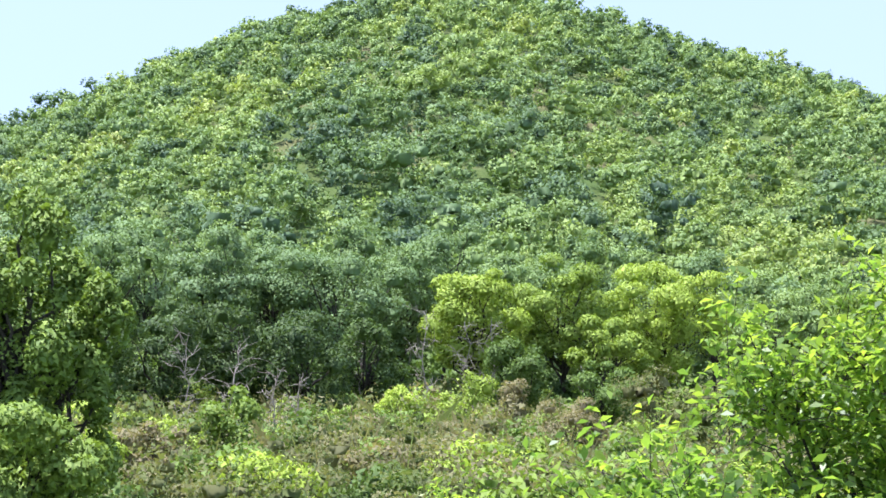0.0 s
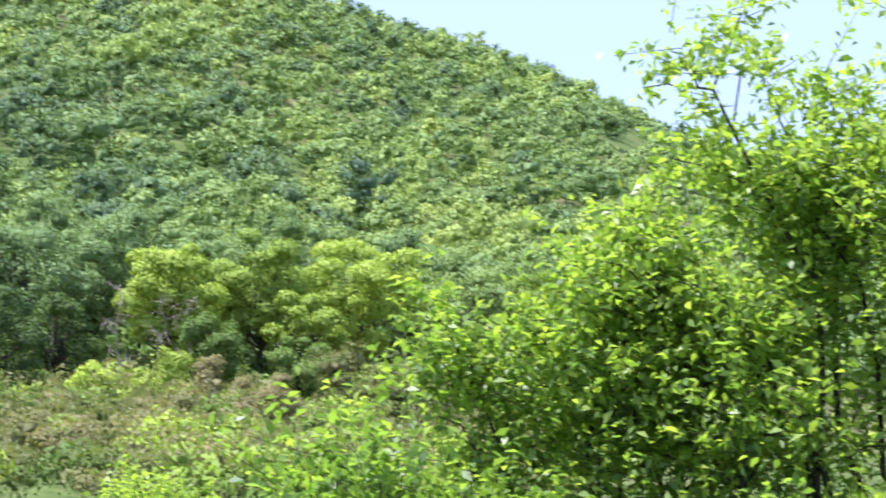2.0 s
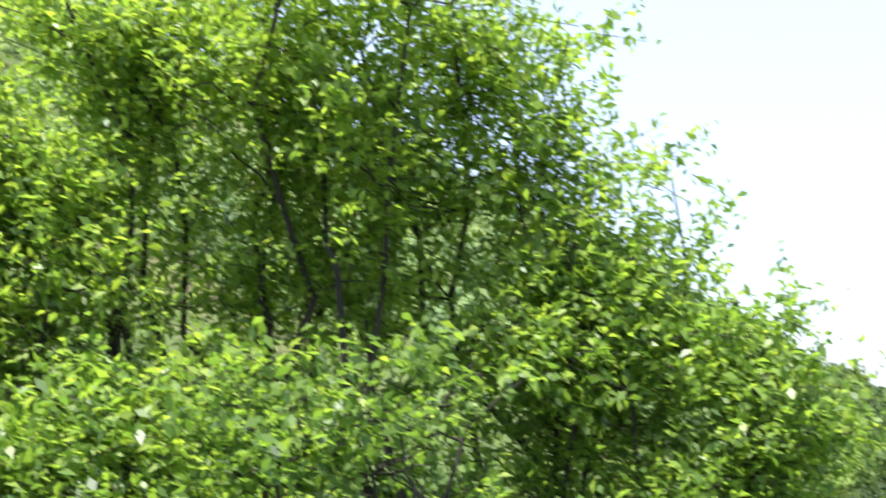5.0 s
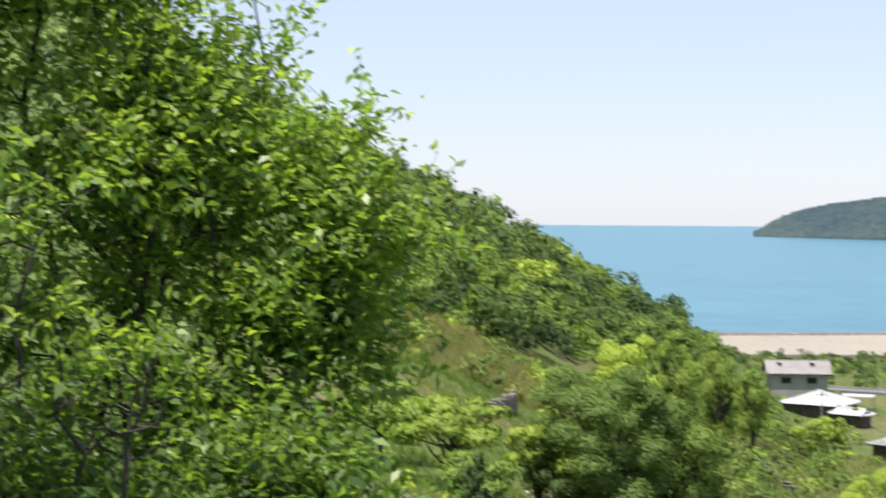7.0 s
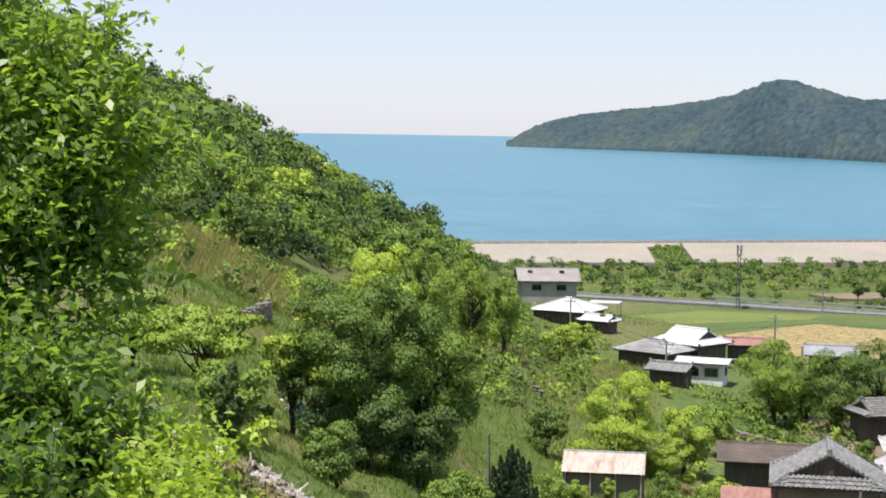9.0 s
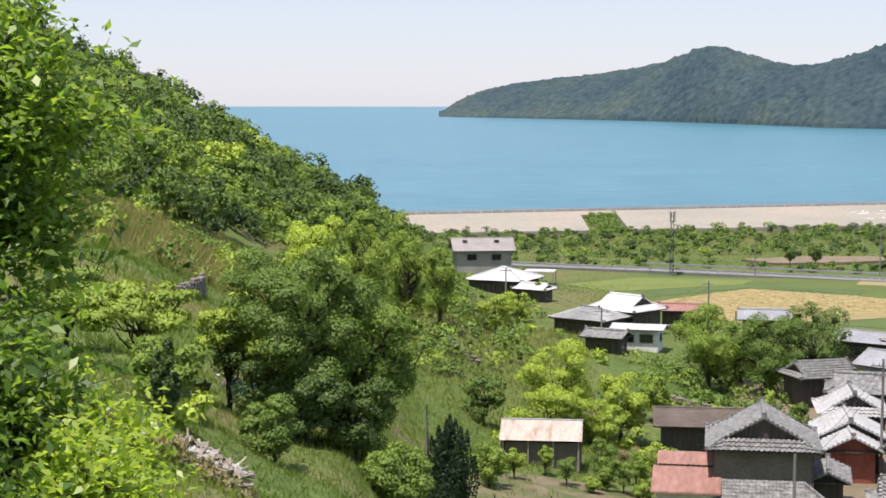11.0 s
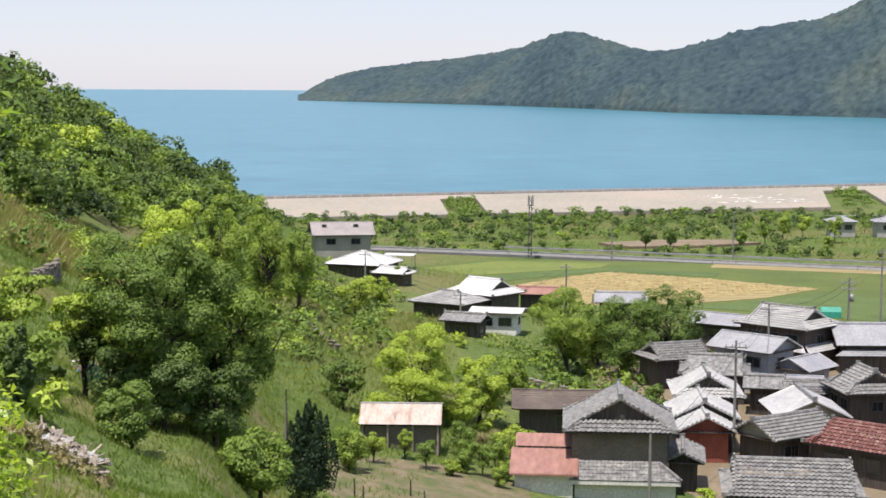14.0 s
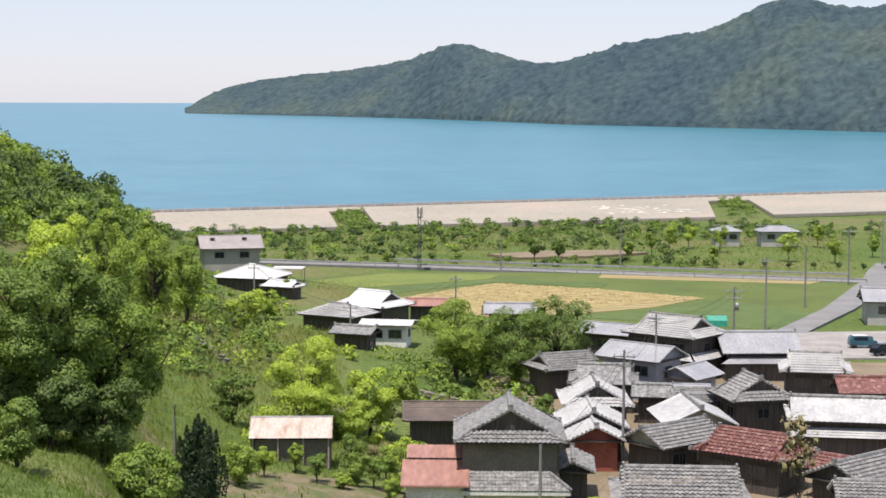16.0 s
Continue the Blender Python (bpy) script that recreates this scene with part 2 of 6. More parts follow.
def limb(rng, a, b, r0, r1, steps=5, wob=0.06):
    a, b = np.asarray(a, float), np.asarray(b, float)
    ln = np.linalg.norm(b - a)
    out = []
    for i in range(steps + 1):
        s = i / steps
        p = a + (b - a) * s + (rng.normal(size=3) * wob * ln * (0 < i < steps))
        p[2] += 0.10 * ln * math.sin(math.pi * s) * 0.5
        out.append((p, r0 + (r1 - r0) * s))
    return out


# ---------------- the lie of the land ----------------
# ground height by bearing (left of the sea view is plus) and distance
BEARINGS = np.array([-40, -8, 0, 2, 6, 14, 30, 45, 60, 80], float)
RANGES = np.array([0, 20, 60, 100, 140, 200, 300], float)
LAND = np.array([
    (34.4, 28, 12, 4.0, 3.8, 3.7, 3.4),
    (34.4, 28, 13, 5.5, 3.9, 3.7, 3.4),
    (34.4, 29, 17, 8.6, 6.4, 5.6, 3.6),
    (34.4, 29.3, 18.5, 9.8, 7.6, 10, 5),
    (34.4, 30, 21, 17, 15.5, 13, 12),
    (34.4, 31, 24.5, 22, 22.5, 24, 32),
    (34.4, 33, 31, 32, 37, 48, 68),
    (34.4, 34, 37, 41, 49, 66, 103),
    (34.4, 34, 39, 44, 52, 72, 116),
    (34.4, 34, 38, 43, 50, 65, 92)])
RIDGE = np.array([(-40, 480, 3), (3.4, 480, 2.6), (5, 445, 7), (7.7, 430, 20), (9.7, 420, 28), (14, 400, 44), (30, 450, 106),
                  (41, 520, 158), (46, 560, 192), (50, 585, 212), (55, 595, 231), (58.5, 600, 238), (62, 585, 227), (66, 560, 204), (70, 540, 179), (75, 520, 149), (80, 510, 128)])


def smooth_lookup(x, xs):
    i = np.clip(np.searchsorted(xs, x) - 1, 0, len(xs) - 2)
    s = np.clip((x - xs[i]) / (xs[i + 1] - xs[i]), 0, 1)
    return i, s


def land(x, y):
    """Height of the ground at x, y (arrays)."""
    x, y = np.asarray(x, float), np.asarray(y, float)
    dist = np.hypot(x, y)
    a = np.degrees(np.arctan2(-x, y))
    back = np.clip((np.abs(a) - 80) / 40, 0, 1)
    aa = np.clip(a, -40, 80)
    i, s = smooth_lookup(aa, BEARINGS)
    s = s * s * (3 - 2 * s)
    j, q = smooth_lookup(np.minimum(dist, 300), RANGES)
    z = (LAND[i, j] * (1 - q) + LAND[i, j + 1] * q) * (1 - s) + (LAND[i + 1, j] * (1 - q) + LAND[i + 1, j + 1] * q) * s
    rd, rz = np.interp(aa, RIDGE[:, 0], RIDGE[:, 1]), np.interp(aa, RIDGE[:, 0], RIDGE[:, 2])
    z300 = LAND[i, 6] * (1 - s) + LAND[i + 1, 6] * s
    t = np.clip((dist - 300) / (rd - 300), 0, 1)
    z = np.where(dist > 300, z300 + (rz - z300) * (t + 0.05 * np.sin(np.pi * t)), z)
    past = np.maximum(dist - rd, 0)
    z = np.where(a > 3.4, z - past * 0.45, z)
    # shore: the sea wall runs along this line
    s_out = (x + 22) * -0.333 + (y - 461) * 0.943
    z = np.where((a < 6) & (s_out > 0), np.minimum(z, 3.0 - s_out * 0.6), z)
    z = np.maximum(z, -5.0)
    z = z * (1 - back) + (33 + 0.02 * np.minimum(dist, 300)) * back * (dist < 1e9)
    bumps = 0.25 * np.sin(x * 0.31 + 1.3 * np.sin(y * 0.17)) * np.cos(y * 0.27) + 0.12 * np.sin(x * 0.9 + y * 0.7)
    return z + bumps * np.clip((z - 4.6) / 4, 0, 1) * np.clip(dist / 30, 0, 1)


def land_at(x, y):
    return float(land(np.array([x]), np.array([y]))[0])


def polar_xy(a, d):
    return -d * math.sin(radians(a)), d * math.cos(radians(a))


def build_ground():
    ang = np.radians(np.concatenate([np.arange(-44, 84, 0.5), np.arange(84, 314, 4), [314, 315]]))
    rad = np.concatenate([np.arange(0.6, 6, 0.9), np.arange(6, 40, 1.6), np.arange(40, 200, 2.5), np.arange(200, 700, 6), [760, 900, 1200, 1800, 2600, 3600, 4800]])
    A, R = np.meshgrid(ang, rad)
    X, Y = -R * np.sin(A), R * np.cos(A)
    V = np.stack([X, Y, land(X, Y)], -1).reshape(-1, 3)
    na, nr = len(ang), len(rad)
    j, i = np.meshgrid(np.arange(na), np.arange(nr - 1))
    jn = (j + 1) % na
    F = np.stack([i * na + j, (i + 1) * na + j, (i + 1) * na + jn, i * na + jn], -1).reshape(-1, 4)
    c = len(V)
    V = np.concatenate([V, [(0, 0, 34.4)]])
    k = np.arange(0, na, 2)
    inner = np.stack([np.full(len(k), c), k, (k + 1) % na, (k + 2) % na], -1)
    F = np.concatenate([F, inner])
    me = mesh_of("ground", V, F, [SOIL], smooth=True)
    tagged(new("ground", me), "grassy hillside and coastal plain with bare earth patches", "ground", kind="structure")


build_ground()


def build_sea():
    ang = np.radians(np.arange(0, 360, 3.0))
    rad = np.array([200, 400, 800, 1600, 3000, 4830.0])
    A, R = np.meshgrid(ang, rad)
    V = np.stack([-R * np.sin(A), R * np.cos(A), np.zeros_like(A)], -1).reshape(-1, 3)
    na = len(ang)
    j, i = np.meshgrid(np.arange(na), np.arange(len(rad) - 1))
    F = np.stack([i * na + j, i * na + (j + 1) % na, (i + 1) * na + (j + 1) % na, (i + 1) * na + j], -1).reshape(-1, 4)
    tagged(new("water", mesh_of("water", V, F[:, ::-1], [SEA])), "calm blue sea with faint ripples in the bay", "sea", kind="structure")


build_sea()


def build_island():
    """Wooded headland across the bay: hills summed along a winding shore."""
    ua = np.linspace(2.4, -30, 640)
    ud = np.concatenate([np.linspace(-40, 360, 84), np.linspace(400, 800, 5)])
    A, U = np.meshgrid(ua, ud)
    shore = np.interp(A, [-34, -20.8, -10.5, -4.85, 2.0, 4.2], [1500, 1636, 1890, 2290, 2680, 2750])
    D = shore + U
    X, Y = -D * np.sin(np.radians(A)), D * np.cos(np.radians(A))
    crest = sum(np.interp(A + o, ISLE[:, 0], ISLE[:, 1]) for o in (-0.6, -0.3, 0, 0.3, 0.6)) / 5 * np.clip((2.2 - A) / 0.5, 0, 1) ** 0.5
    t = np.clip(U / 320, 0, None)
    prof = np.where(t < 1, np.sin(np.clip(t, 0, 1) * np.pi / 2) ** 0.8, 1 - 0.5 * np.clip(t - 1, 0, 1))
    Z = crest * prof
    rough = np.array([noise.noise(Vector((x * 0.012, y * 0.012, 0))) + 0.5 * noise.noise(Vector((x * 0.04, y * 0.04, 3))) + 0.35 * noise.noise(Vector((x * 0.11, y * 0.11, 7))) for x, y in zip(X.ravel(), Y.ravel())]).reshape(X.shape)
    Z = Z * (1 + 0.10 * rough * np.clip(1 - np.abs(t - 1), 0, 1) ** 0 * np.clip(np.abs(t - 1) * 3, 0.35, 1)) - np.where(U < 0, 12, 0) - np.where(crest < 3, 3, 0)
    crowns = np.array([noise.noise(Vector((x * 0.075, y * 0.075, 11))) + 0.6 * noise.noise(Vector((x * 0.19, y * 0.19, 13))) for x, y in zip(X.ravel(), Y.ravel())]).reshape(X.shape)
    Z = Z + 4.2 * crowns * np.clip((U - 6) / 30, 0, 1) * np.clip((crest - 4) / 20, 0, 1)
    V = np.stack([X, Y, Z], -1).reshape(-1, 3)
    na = len(ua)
    j, i = np.meshgrid(np.arange(na - 1), np.arange(len(ud) - 1))
    F = np.stack([i * na + j, i * na + j + 1, (i + 1) * na + j + 1, (i + 1) * na + j], -1).reshape(-1, 4)
    isle = tagged(new("backdrop", mesh_of("backdrop", V, F, [ISLE_HAZY_WOOD, ISLE_ROCK], smooth=True)), "wooded hilly headland across the bay", "island", kind="structure")
    # rocks at the waterline
    me = isle.data
    ids = np.zeros(len(F), np.int32)
    ids[(i.ravel() < 8)] = 1
    me.polygons.foreach_set("material_index", ids)


ISLE = np.array([(-34, 110), (-26, 140), (-21, 130), (-19.3, 128), (-17.7, 149), (-15.2, 109), (-12.4, 94), (-9.8, 68), (-8.2, 84), (-6.75, 110), (-5.4, 80),
                 (-3.7, 69), (-0.7, 55), (1.15, 36), (2.0, 3), (2.4, 0)])


def hazy_headland_mat():
    m, n, l, b = node_mat("hazy_headland_woods")
    # blue-grey distance haze is mixed into the woods' own colours here
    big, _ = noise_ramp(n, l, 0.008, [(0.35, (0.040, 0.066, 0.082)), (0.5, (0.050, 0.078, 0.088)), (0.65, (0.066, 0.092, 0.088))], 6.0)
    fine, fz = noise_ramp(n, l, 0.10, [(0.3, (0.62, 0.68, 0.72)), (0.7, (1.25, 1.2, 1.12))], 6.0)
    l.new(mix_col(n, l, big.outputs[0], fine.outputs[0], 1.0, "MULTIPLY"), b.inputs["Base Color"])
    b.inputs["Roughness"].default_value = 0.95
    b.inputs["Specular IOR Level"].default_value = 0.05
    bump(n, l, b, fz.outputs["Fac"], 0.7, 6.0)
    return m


ISLE_HAZY_WOOD = hazy_headland_mat()
ISLE_ROCK = plain("shore_rock", [(0.3, (0.10, 0.10, 0.10)), (0.7, (0.30, 0.295, 0.28))], 0.05, 0.9)
build_island()


# ---------------- woods ----------------
def forest(name, places, label, rng, mat=None):
    """Many crowns as one object: places are rows of x, y, z, radius, tint; nearer crowns have finer sprays."""
    leaf, tints = [], []
    for x, y, z, r, tint in places:
        d = math.hypot(x, y)
        size = 0.0014 * d + 0.12
        rad = np.array((r, r, r * rng.uniform(0.8, 1.15)))
        n = int(np.clip(5.4 * r * r / size ** 2, 60, 640))
        V, F, _, N = crown_arrays(rng, (x, y, z), rad, 12 if n > 200 else 5, n, size)
        leaf.append((V, F, N))
        tints.append(np.clip(np.full(len(F), tint) + rng.normal() * 0.03, 0, 1))
    V, F, N = join(leaf)
    tagged(new(name, mesh_of(name, V, F, [mat or FOREST], np.concatenate(tints), normals=N)), label, "woods", kind="stuff")


def scatter(rng, a0, a1, d0, d1, gap, keep=lambda a, d: True, grow=0.0):
    """Bearings and distances at an uneven spacing over a sector."""
    out = []
    d = d0
    while d < d1:
        g = gap * (1 + grow * (d - d0) / (d1 - d0))
        step = math.degrees(g / d)
        a = a0 + rng.uniform(0, step)
        while a < a1:
            aa, dd = a + rng.normal() * step * 0.3, d + rng.normal() * g * 0.3
            if keep(aa, dd):
                out.append((aa, dd))
            a += step
        d += g * 0.9
    return out


def hill_woods():
    rng = np.random.default_rng(11)
    rows = []

    def ridge_d(a):
        return np.interp(a, RIDGE[:, 0], RIDGE[:, 1])
    for a, d in scatter(rng, 43, 75, 138, 620, 5.9, lambda a, d: d < ridge_d(a) + 14):
        x, y = polar_xy(a, d)
        patch = noise.noise(Vector((x * 0.02, y * 0.02, 1.0)))
        r = rng.uniform(1.9, 4.2) * (1.2 if d < 240 else 1.05) * (1.4 if rng.random() < 0.08 else 1)
        tint = np.clip(0.44 + 0.30 * patch + rng.normal() * 0.17, 0.02, 0.9)
        if rng.random() < 0.06:
            tint = 0.05
        rows.append((x, y, land_at(x, y) + r * rng.uniform(0.2, 1.5), r, tint))
    cape = []
    for a, d in scatter(rng, 4.4, 19, 185, 470, 5.4, lambda a, d: ridge_d(a) + 18 > d > np.interp(a, [4, 6, 9, 14, 36], [330, 260, 215, 190, 150])):
        x, y = polar_xy(a, d)
        r = rng.uniform(2.4, 5.0)
        tint = np.clip(0.22 + rng.normal() * 0.18 + 0.35 * noise.noise(Vector((x * 0.03, y * 0.03, 5.0))), 0.02, 0.9)
        cape.append((x, y, land_at(x, y) + r * rng.uniform(0.3, 1.0), r, tint))
    # the foot of the cape, down to the shore
    for a, d in scatter(rng, 2.7, 4.8, 318, 392, 4.6):
        x, y = polar_xy(a, d)
        r = rng.uniform(1.8, 3.2) * np.interp(a, [2.7, 4.4], [0.7, 1.15])
        cape.append((x, y, land_at(x, y) + r * rng.uniform(0.6, 1.2), r, np.clip(0.3 + rng.normal() * 0.12, 0.02, 0.9)))
    for a, d in scatter(rng, 19, 43, 170, 540, 11.0, lambda a, d: d < ridge_d(a) + 10):
        x, y = polar_xy(a, d)
        r = rng.uniform(3.5, 5.5)
        rows.append((x, y, land_at(x, y) + r * 0.6, r, np.clip(0.4 + rng.normal() * 0.15, 0.02, 0.9)))
    # larger single crowns that stand out of the canopy
    for a, d, r, tint in ((68.2, 500, 5.5, 0.02), (66.8, 480, 4.5, 0.05), (62.1, 253, 5.5, 0.02), (60.2, 240, 5.0, 0.12), (55.7, 284, 5.0, 0.08), (59.2, 323, 4.5, 0.02), (62.6, 311, 4.0, 0.05),
                          (58.6, 190, 6.0, 0.10), (61.3, 230, 5.0, 0.12), (53.4, 197, 5.5, 0.06), (54.6, 222, 5.0, 0.08), (73.1, 427, 6.0, 0.08), (51.3, 376, 5.0, 0.05), (47.0, 360, 5.0, 0.06),
                          (49.4, 585, 3.4, 0.03), (47.8, 575, 4.0, 0.05), (65.9, 200, 5.0, 0.15), (55.9, 202, 4.5, 0.45), (62.9, 275, 5.0, 0.3), (61.2, 286, 5.0, 0.28), (64.0, 215, 5.0, 0.5), (52.0, 250, 5.0, 0.55),
                          (12.5, 300, 5.5, 0.1), (10.6, 320, 5.0, 0.08), (8.7, 350, 5.0, 0.06), (9.6, 285, 5.5, 0.88), (11.6, 250, 4.5, 0.2), (7.2, 330, 4.0, 0.2), (13.6, 270, 5.0, 0.25), (14.5, 330, 5.0, 0.08)):
        x, y = polar_xy(a, d)
        (rows if a > 19 else cape).append((x, y, land_at(x, y) + r * 0.9, r, max(tint, 0.14)))
    forest("hillside_woods", rows, "mixed green broadleaf woods covering the steep hill", rng)
    forest("cape_woods", cape, "dense dark and yellow-green woods on the cape", rng, CLUMP)


hill_woods()


def leafy_tree(name, a, d, height, spread, label, tint, seed, crown_low=0.35, n=1500, size=0.35, mat=CLUMP, lobes=9, trunk_r=0.16, z=None, group="", base=None, split=False):
    """A broadleaf tree: forked trunk, limbs that reach into the lobes, and leaf clumps."""
    rng = np.random.default_rng(seed)
    x, y = polar_xy(a, d) if base is None else base
    z = land_at(x, y) if z is None else z
    t = thing(name, pose(x, y, z - 0.1), label, "tree", group)
    mid = height * (1 + crown_low) / 2
    rad = np.array((spread / 2, spread / 2, height * (1 - crown_low) / 2))
    V, F, cen, N = crown_arrays(rng, (0, 0, mid), rad, int(lobes * 1.5), int(n * 2.4), size * 0.7, crown_low < 0.2)
    paths = [limb(rng, (0, 0, 0), (rng.normal() * 0.2, rng.normal() * 0.2, mid), trunk_r, trunk_r * 0.5, 6, 0.02)]
    for c in cen:
        s = rng.uniform(0.35, 0.8)
        paths.append(limb(rng, (0, 0, mid * s), c, trunk_r * 0.45, trunk_r * 0.12, 4, 0.06))
    for k, q in enumerate([[p] for p in paths] if split else [paths]):
        tv, tf = tubes(q, 6)
        part("limb" if k else "trunk", mesh_of("limb" if k else "trunk", tv, tf, [BARK], smooth=True), None, t)
    part("crown", mesh_of("crown", V, F, [mat], np.clip(tint + rng.normal(size=len(F)) * 0.05, 0, 1), normals=N), None, t)
    return t


def sprig_tree(name, a, d, top, low, spread, label, tint, seed, twigs=260, leaf=0.10, stems=3, lean=0.0, twig=1.0):
    """A near tree or bush: bent stems that fork into limbs and twigs, each twig set with single leaves."""
    rng = np.random.default_rng(seed)
    x, y = polar_xy(a, d)
    z = land_at(x, y)
    t = thing(name, pose(x, y, z - 0.1), label, "tree" if top - z > 3.5 else "bush")
    h, lo = top - z, low - z
    side = np.array((math.cos(radians(a)), math.sin(radians(a)), 0))
    paths, twigs_at, leaves_c, leaves_n, leaves_s = [], [], [], [], []
    ends = []

    def reach(p):
        """How far a place lies out of the crown's middle line, 1 at its edge."""
        q = np.clip((p[2] - lo) / (h - lo), 0, 1)
        return abs(p @ side - lean) / (spread * 0.62 * (1 - 0.75 * abs(q - 0.42) ** 1.6))
    for s in range(stems):
        foot = np.array((rng.normal() * 0.12, rng.normal() * 0.12, 0))
        off = side * (rng.uniform(-0.5, 0.5) * spread * 0.6 + lean) + np.cross(side, (0, 0, 1)) * rng.normal() * 0.5
        tip = foot + off + np.array((0, 0, h * rng.uniform(0.62, 0.88)))
        st = limb(rng, foot, tip, 0.018 + 0.0036 * h, 0.008, 8, 0.028)
        paths.append(st)
        ends += [st[4:]] * 3
        for _ in range(3 + int(8 * min(1.0, 1.25 * (1 - lo / h)))):
            q = rng.uniform(max(lo / h, 0.1), 0.97)
            p0 = st[min(int(q * 8), 8)][0]
            dirn = unit(side * rng.normal() * 1.1 + np.array((rng.normal() * 0.7, rng.normal() * 0.7, rng.uniform(0.15, 1.2))))
            ln = spread * rng.uniform(0.25, 0.52) * (1.15 - 0.55 * q)
            ln /= max(reach(p0 + dirn * ln), 1)
            br = limb(rng, p0, p0 + dirn * ln, 0.013, 0.005, 4, 0.07)
            paths.append(br)
            ends.append(br)
    for _ in range(twigs):
        br = ends[rng.integers(len(ends))]
        p0 = br[rng.integers(1, 5)][0] + rng.normal(size=3) * 0.12
        if p0[2] < lo or reach(p0) > 1:
            continue
        dirn = unit(np.array((rng.normal(), rng.normal(), rng.normal() * 0.55 + 0.35)))
        ln = rng.uniform(0.35, 0.8) * twig
        twigs_at.append([(p0, 0.005), (p0 + dirn * ln, 0.002)])
        m = rng.integers(16, 26)
        s = np.linspace(0.1, 1.08, m)[:, None]
        leaves_c.append(p0 + dirn * ln * s + rng.normal(size=(m, 3)) * 0.06)
        leaves_n.append(unit(rng.normal(size=(m, 3)) * 0.75 + dirn * 0.3 + np.array((0, 0, 0.9))))
        leaves_s.append(leaf * rng.uniform(0.6, 1.25, m))
    (sv, sf), (tv, tf) = tubes(paths, 5), tubes(twigs_at, 3)
    part("stem", mesh_of("stem", np.concatenate([sv, tv]), np.concatenate([sf, tf + len(sv)]), [BARK], smooth=True), None, t)
    C, N, S = np.concatenate(leaves_c), np.concatenate(leaves_n), np.concatenate(leaves_s)
    V, F = cards(rng, C, N, S, 0.48, 0.14)
    # shade painted into the tint: leaves darken towards the foot of the crown
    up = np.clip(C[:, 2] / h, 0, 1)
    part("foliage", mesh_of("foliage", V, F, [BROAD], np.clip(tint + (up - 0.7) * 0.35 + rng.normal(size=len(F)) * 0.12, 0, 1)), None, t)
    return t


# near bushes and young trees along the roadside; low bushes have shade in their tint
NEAR = [  # bearing, distance, top, lowest leaves, spread, tint, twigs, lean
    (52.0, 13.0, 36.9, 34.6, 2.2, 0.58, 420, 0.0), (49.2, 13.5, 37.0, 34.6, 2.2, 0.58, 400, 0.0), (45.6, 14.5, 39.4, 34.8, 2.8, 0.76, 560, 0.0),
    (41.6, 14.0, 39.4, 34.8, 2.2, 0.80, 420, 0.0), (37.2, 14.5, 42.2, 34.8, 2.4, 0.82, 460, 0.0), (34.2, 15.0, 42.4, 35.0, 2.8, 0.82, 420, 0.0),
    (31.2, 14.8, 42.2, 35.0, 2.8, 0.84, 400, 0.0), (28.0, 14.4, 42.0, 34.4, 2.8, 0.84, 400, 0.0), (24.8, 14.5, 41.8, 33.0, 3.2, 0.80, 520, 0.1),
    (21.2, 14.0, 39.6, 32.5, 2.6, 0.70, 500, 0.0), (18.6, 13.5, 38.4, 32.3, 2.0, 0.68, 780, 0.15),
    (44.5, 12.0, 35.9, 34.2, 2.2, 0.60, 360, 0.0), (40.0, 12.0, 36.1, 34.2, 2.2, 0.60, 340, 0.0), (35.6, 11.8, 36.3, 34.8, 2.2, 0.62, 300, 0.0),
    (31.8, 11.4, 36.7, 35.6, 1.8, 0.54, 80, 0.0), (27.8, 11.2, 36.8, 35.8, 1.6, 0.50, 55, 0.0), (24.0, 11.2, 35.6, 34.9, 1.4, 0.60, 70, 0.0),
    (29.0, 11.6, 34.2, 32.6, 2.6, 0.26, 300, 0.0), (25.0, 11.6, 33.8, 32.2, 2.4, 0.24, 300, 0.0), (20.6, 11.6, 33.9, 32.0, 2.0, 0.28, 340, 0.0), (18.4, 12.5, 35.0, 32.4, 1.5, 0.46, 400, 0.0),
]
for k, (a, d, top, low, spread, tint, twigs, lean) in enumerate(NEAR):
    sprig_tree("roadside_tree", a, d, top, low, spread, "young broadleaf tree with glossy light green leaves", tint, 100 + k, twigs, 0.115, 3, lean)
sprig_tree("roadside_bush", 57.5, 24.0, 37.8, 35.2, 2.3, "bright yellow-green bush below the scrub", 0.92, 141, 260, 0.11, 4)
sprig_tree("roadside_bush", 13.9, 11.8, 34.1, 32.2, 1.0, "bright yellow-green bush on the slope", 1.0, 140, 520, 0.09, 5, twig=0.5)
leafy_tree("roadside_broadleaf", 72.9, 30, 7.6, 4.2, "tall leafy tree covered in bright green foliage", 0.48, 150, 0.0, 22000, 0.13, CLUMP, 56, split=True)
leafy_tree("roadside_bush", 72.6, 28, 3.8, 3.8, "dense leafy undergrowth at the foot of the tall tree", 0.5, 151, 0.0, 6000, 0.13, CLUMP, 16, 0.05)


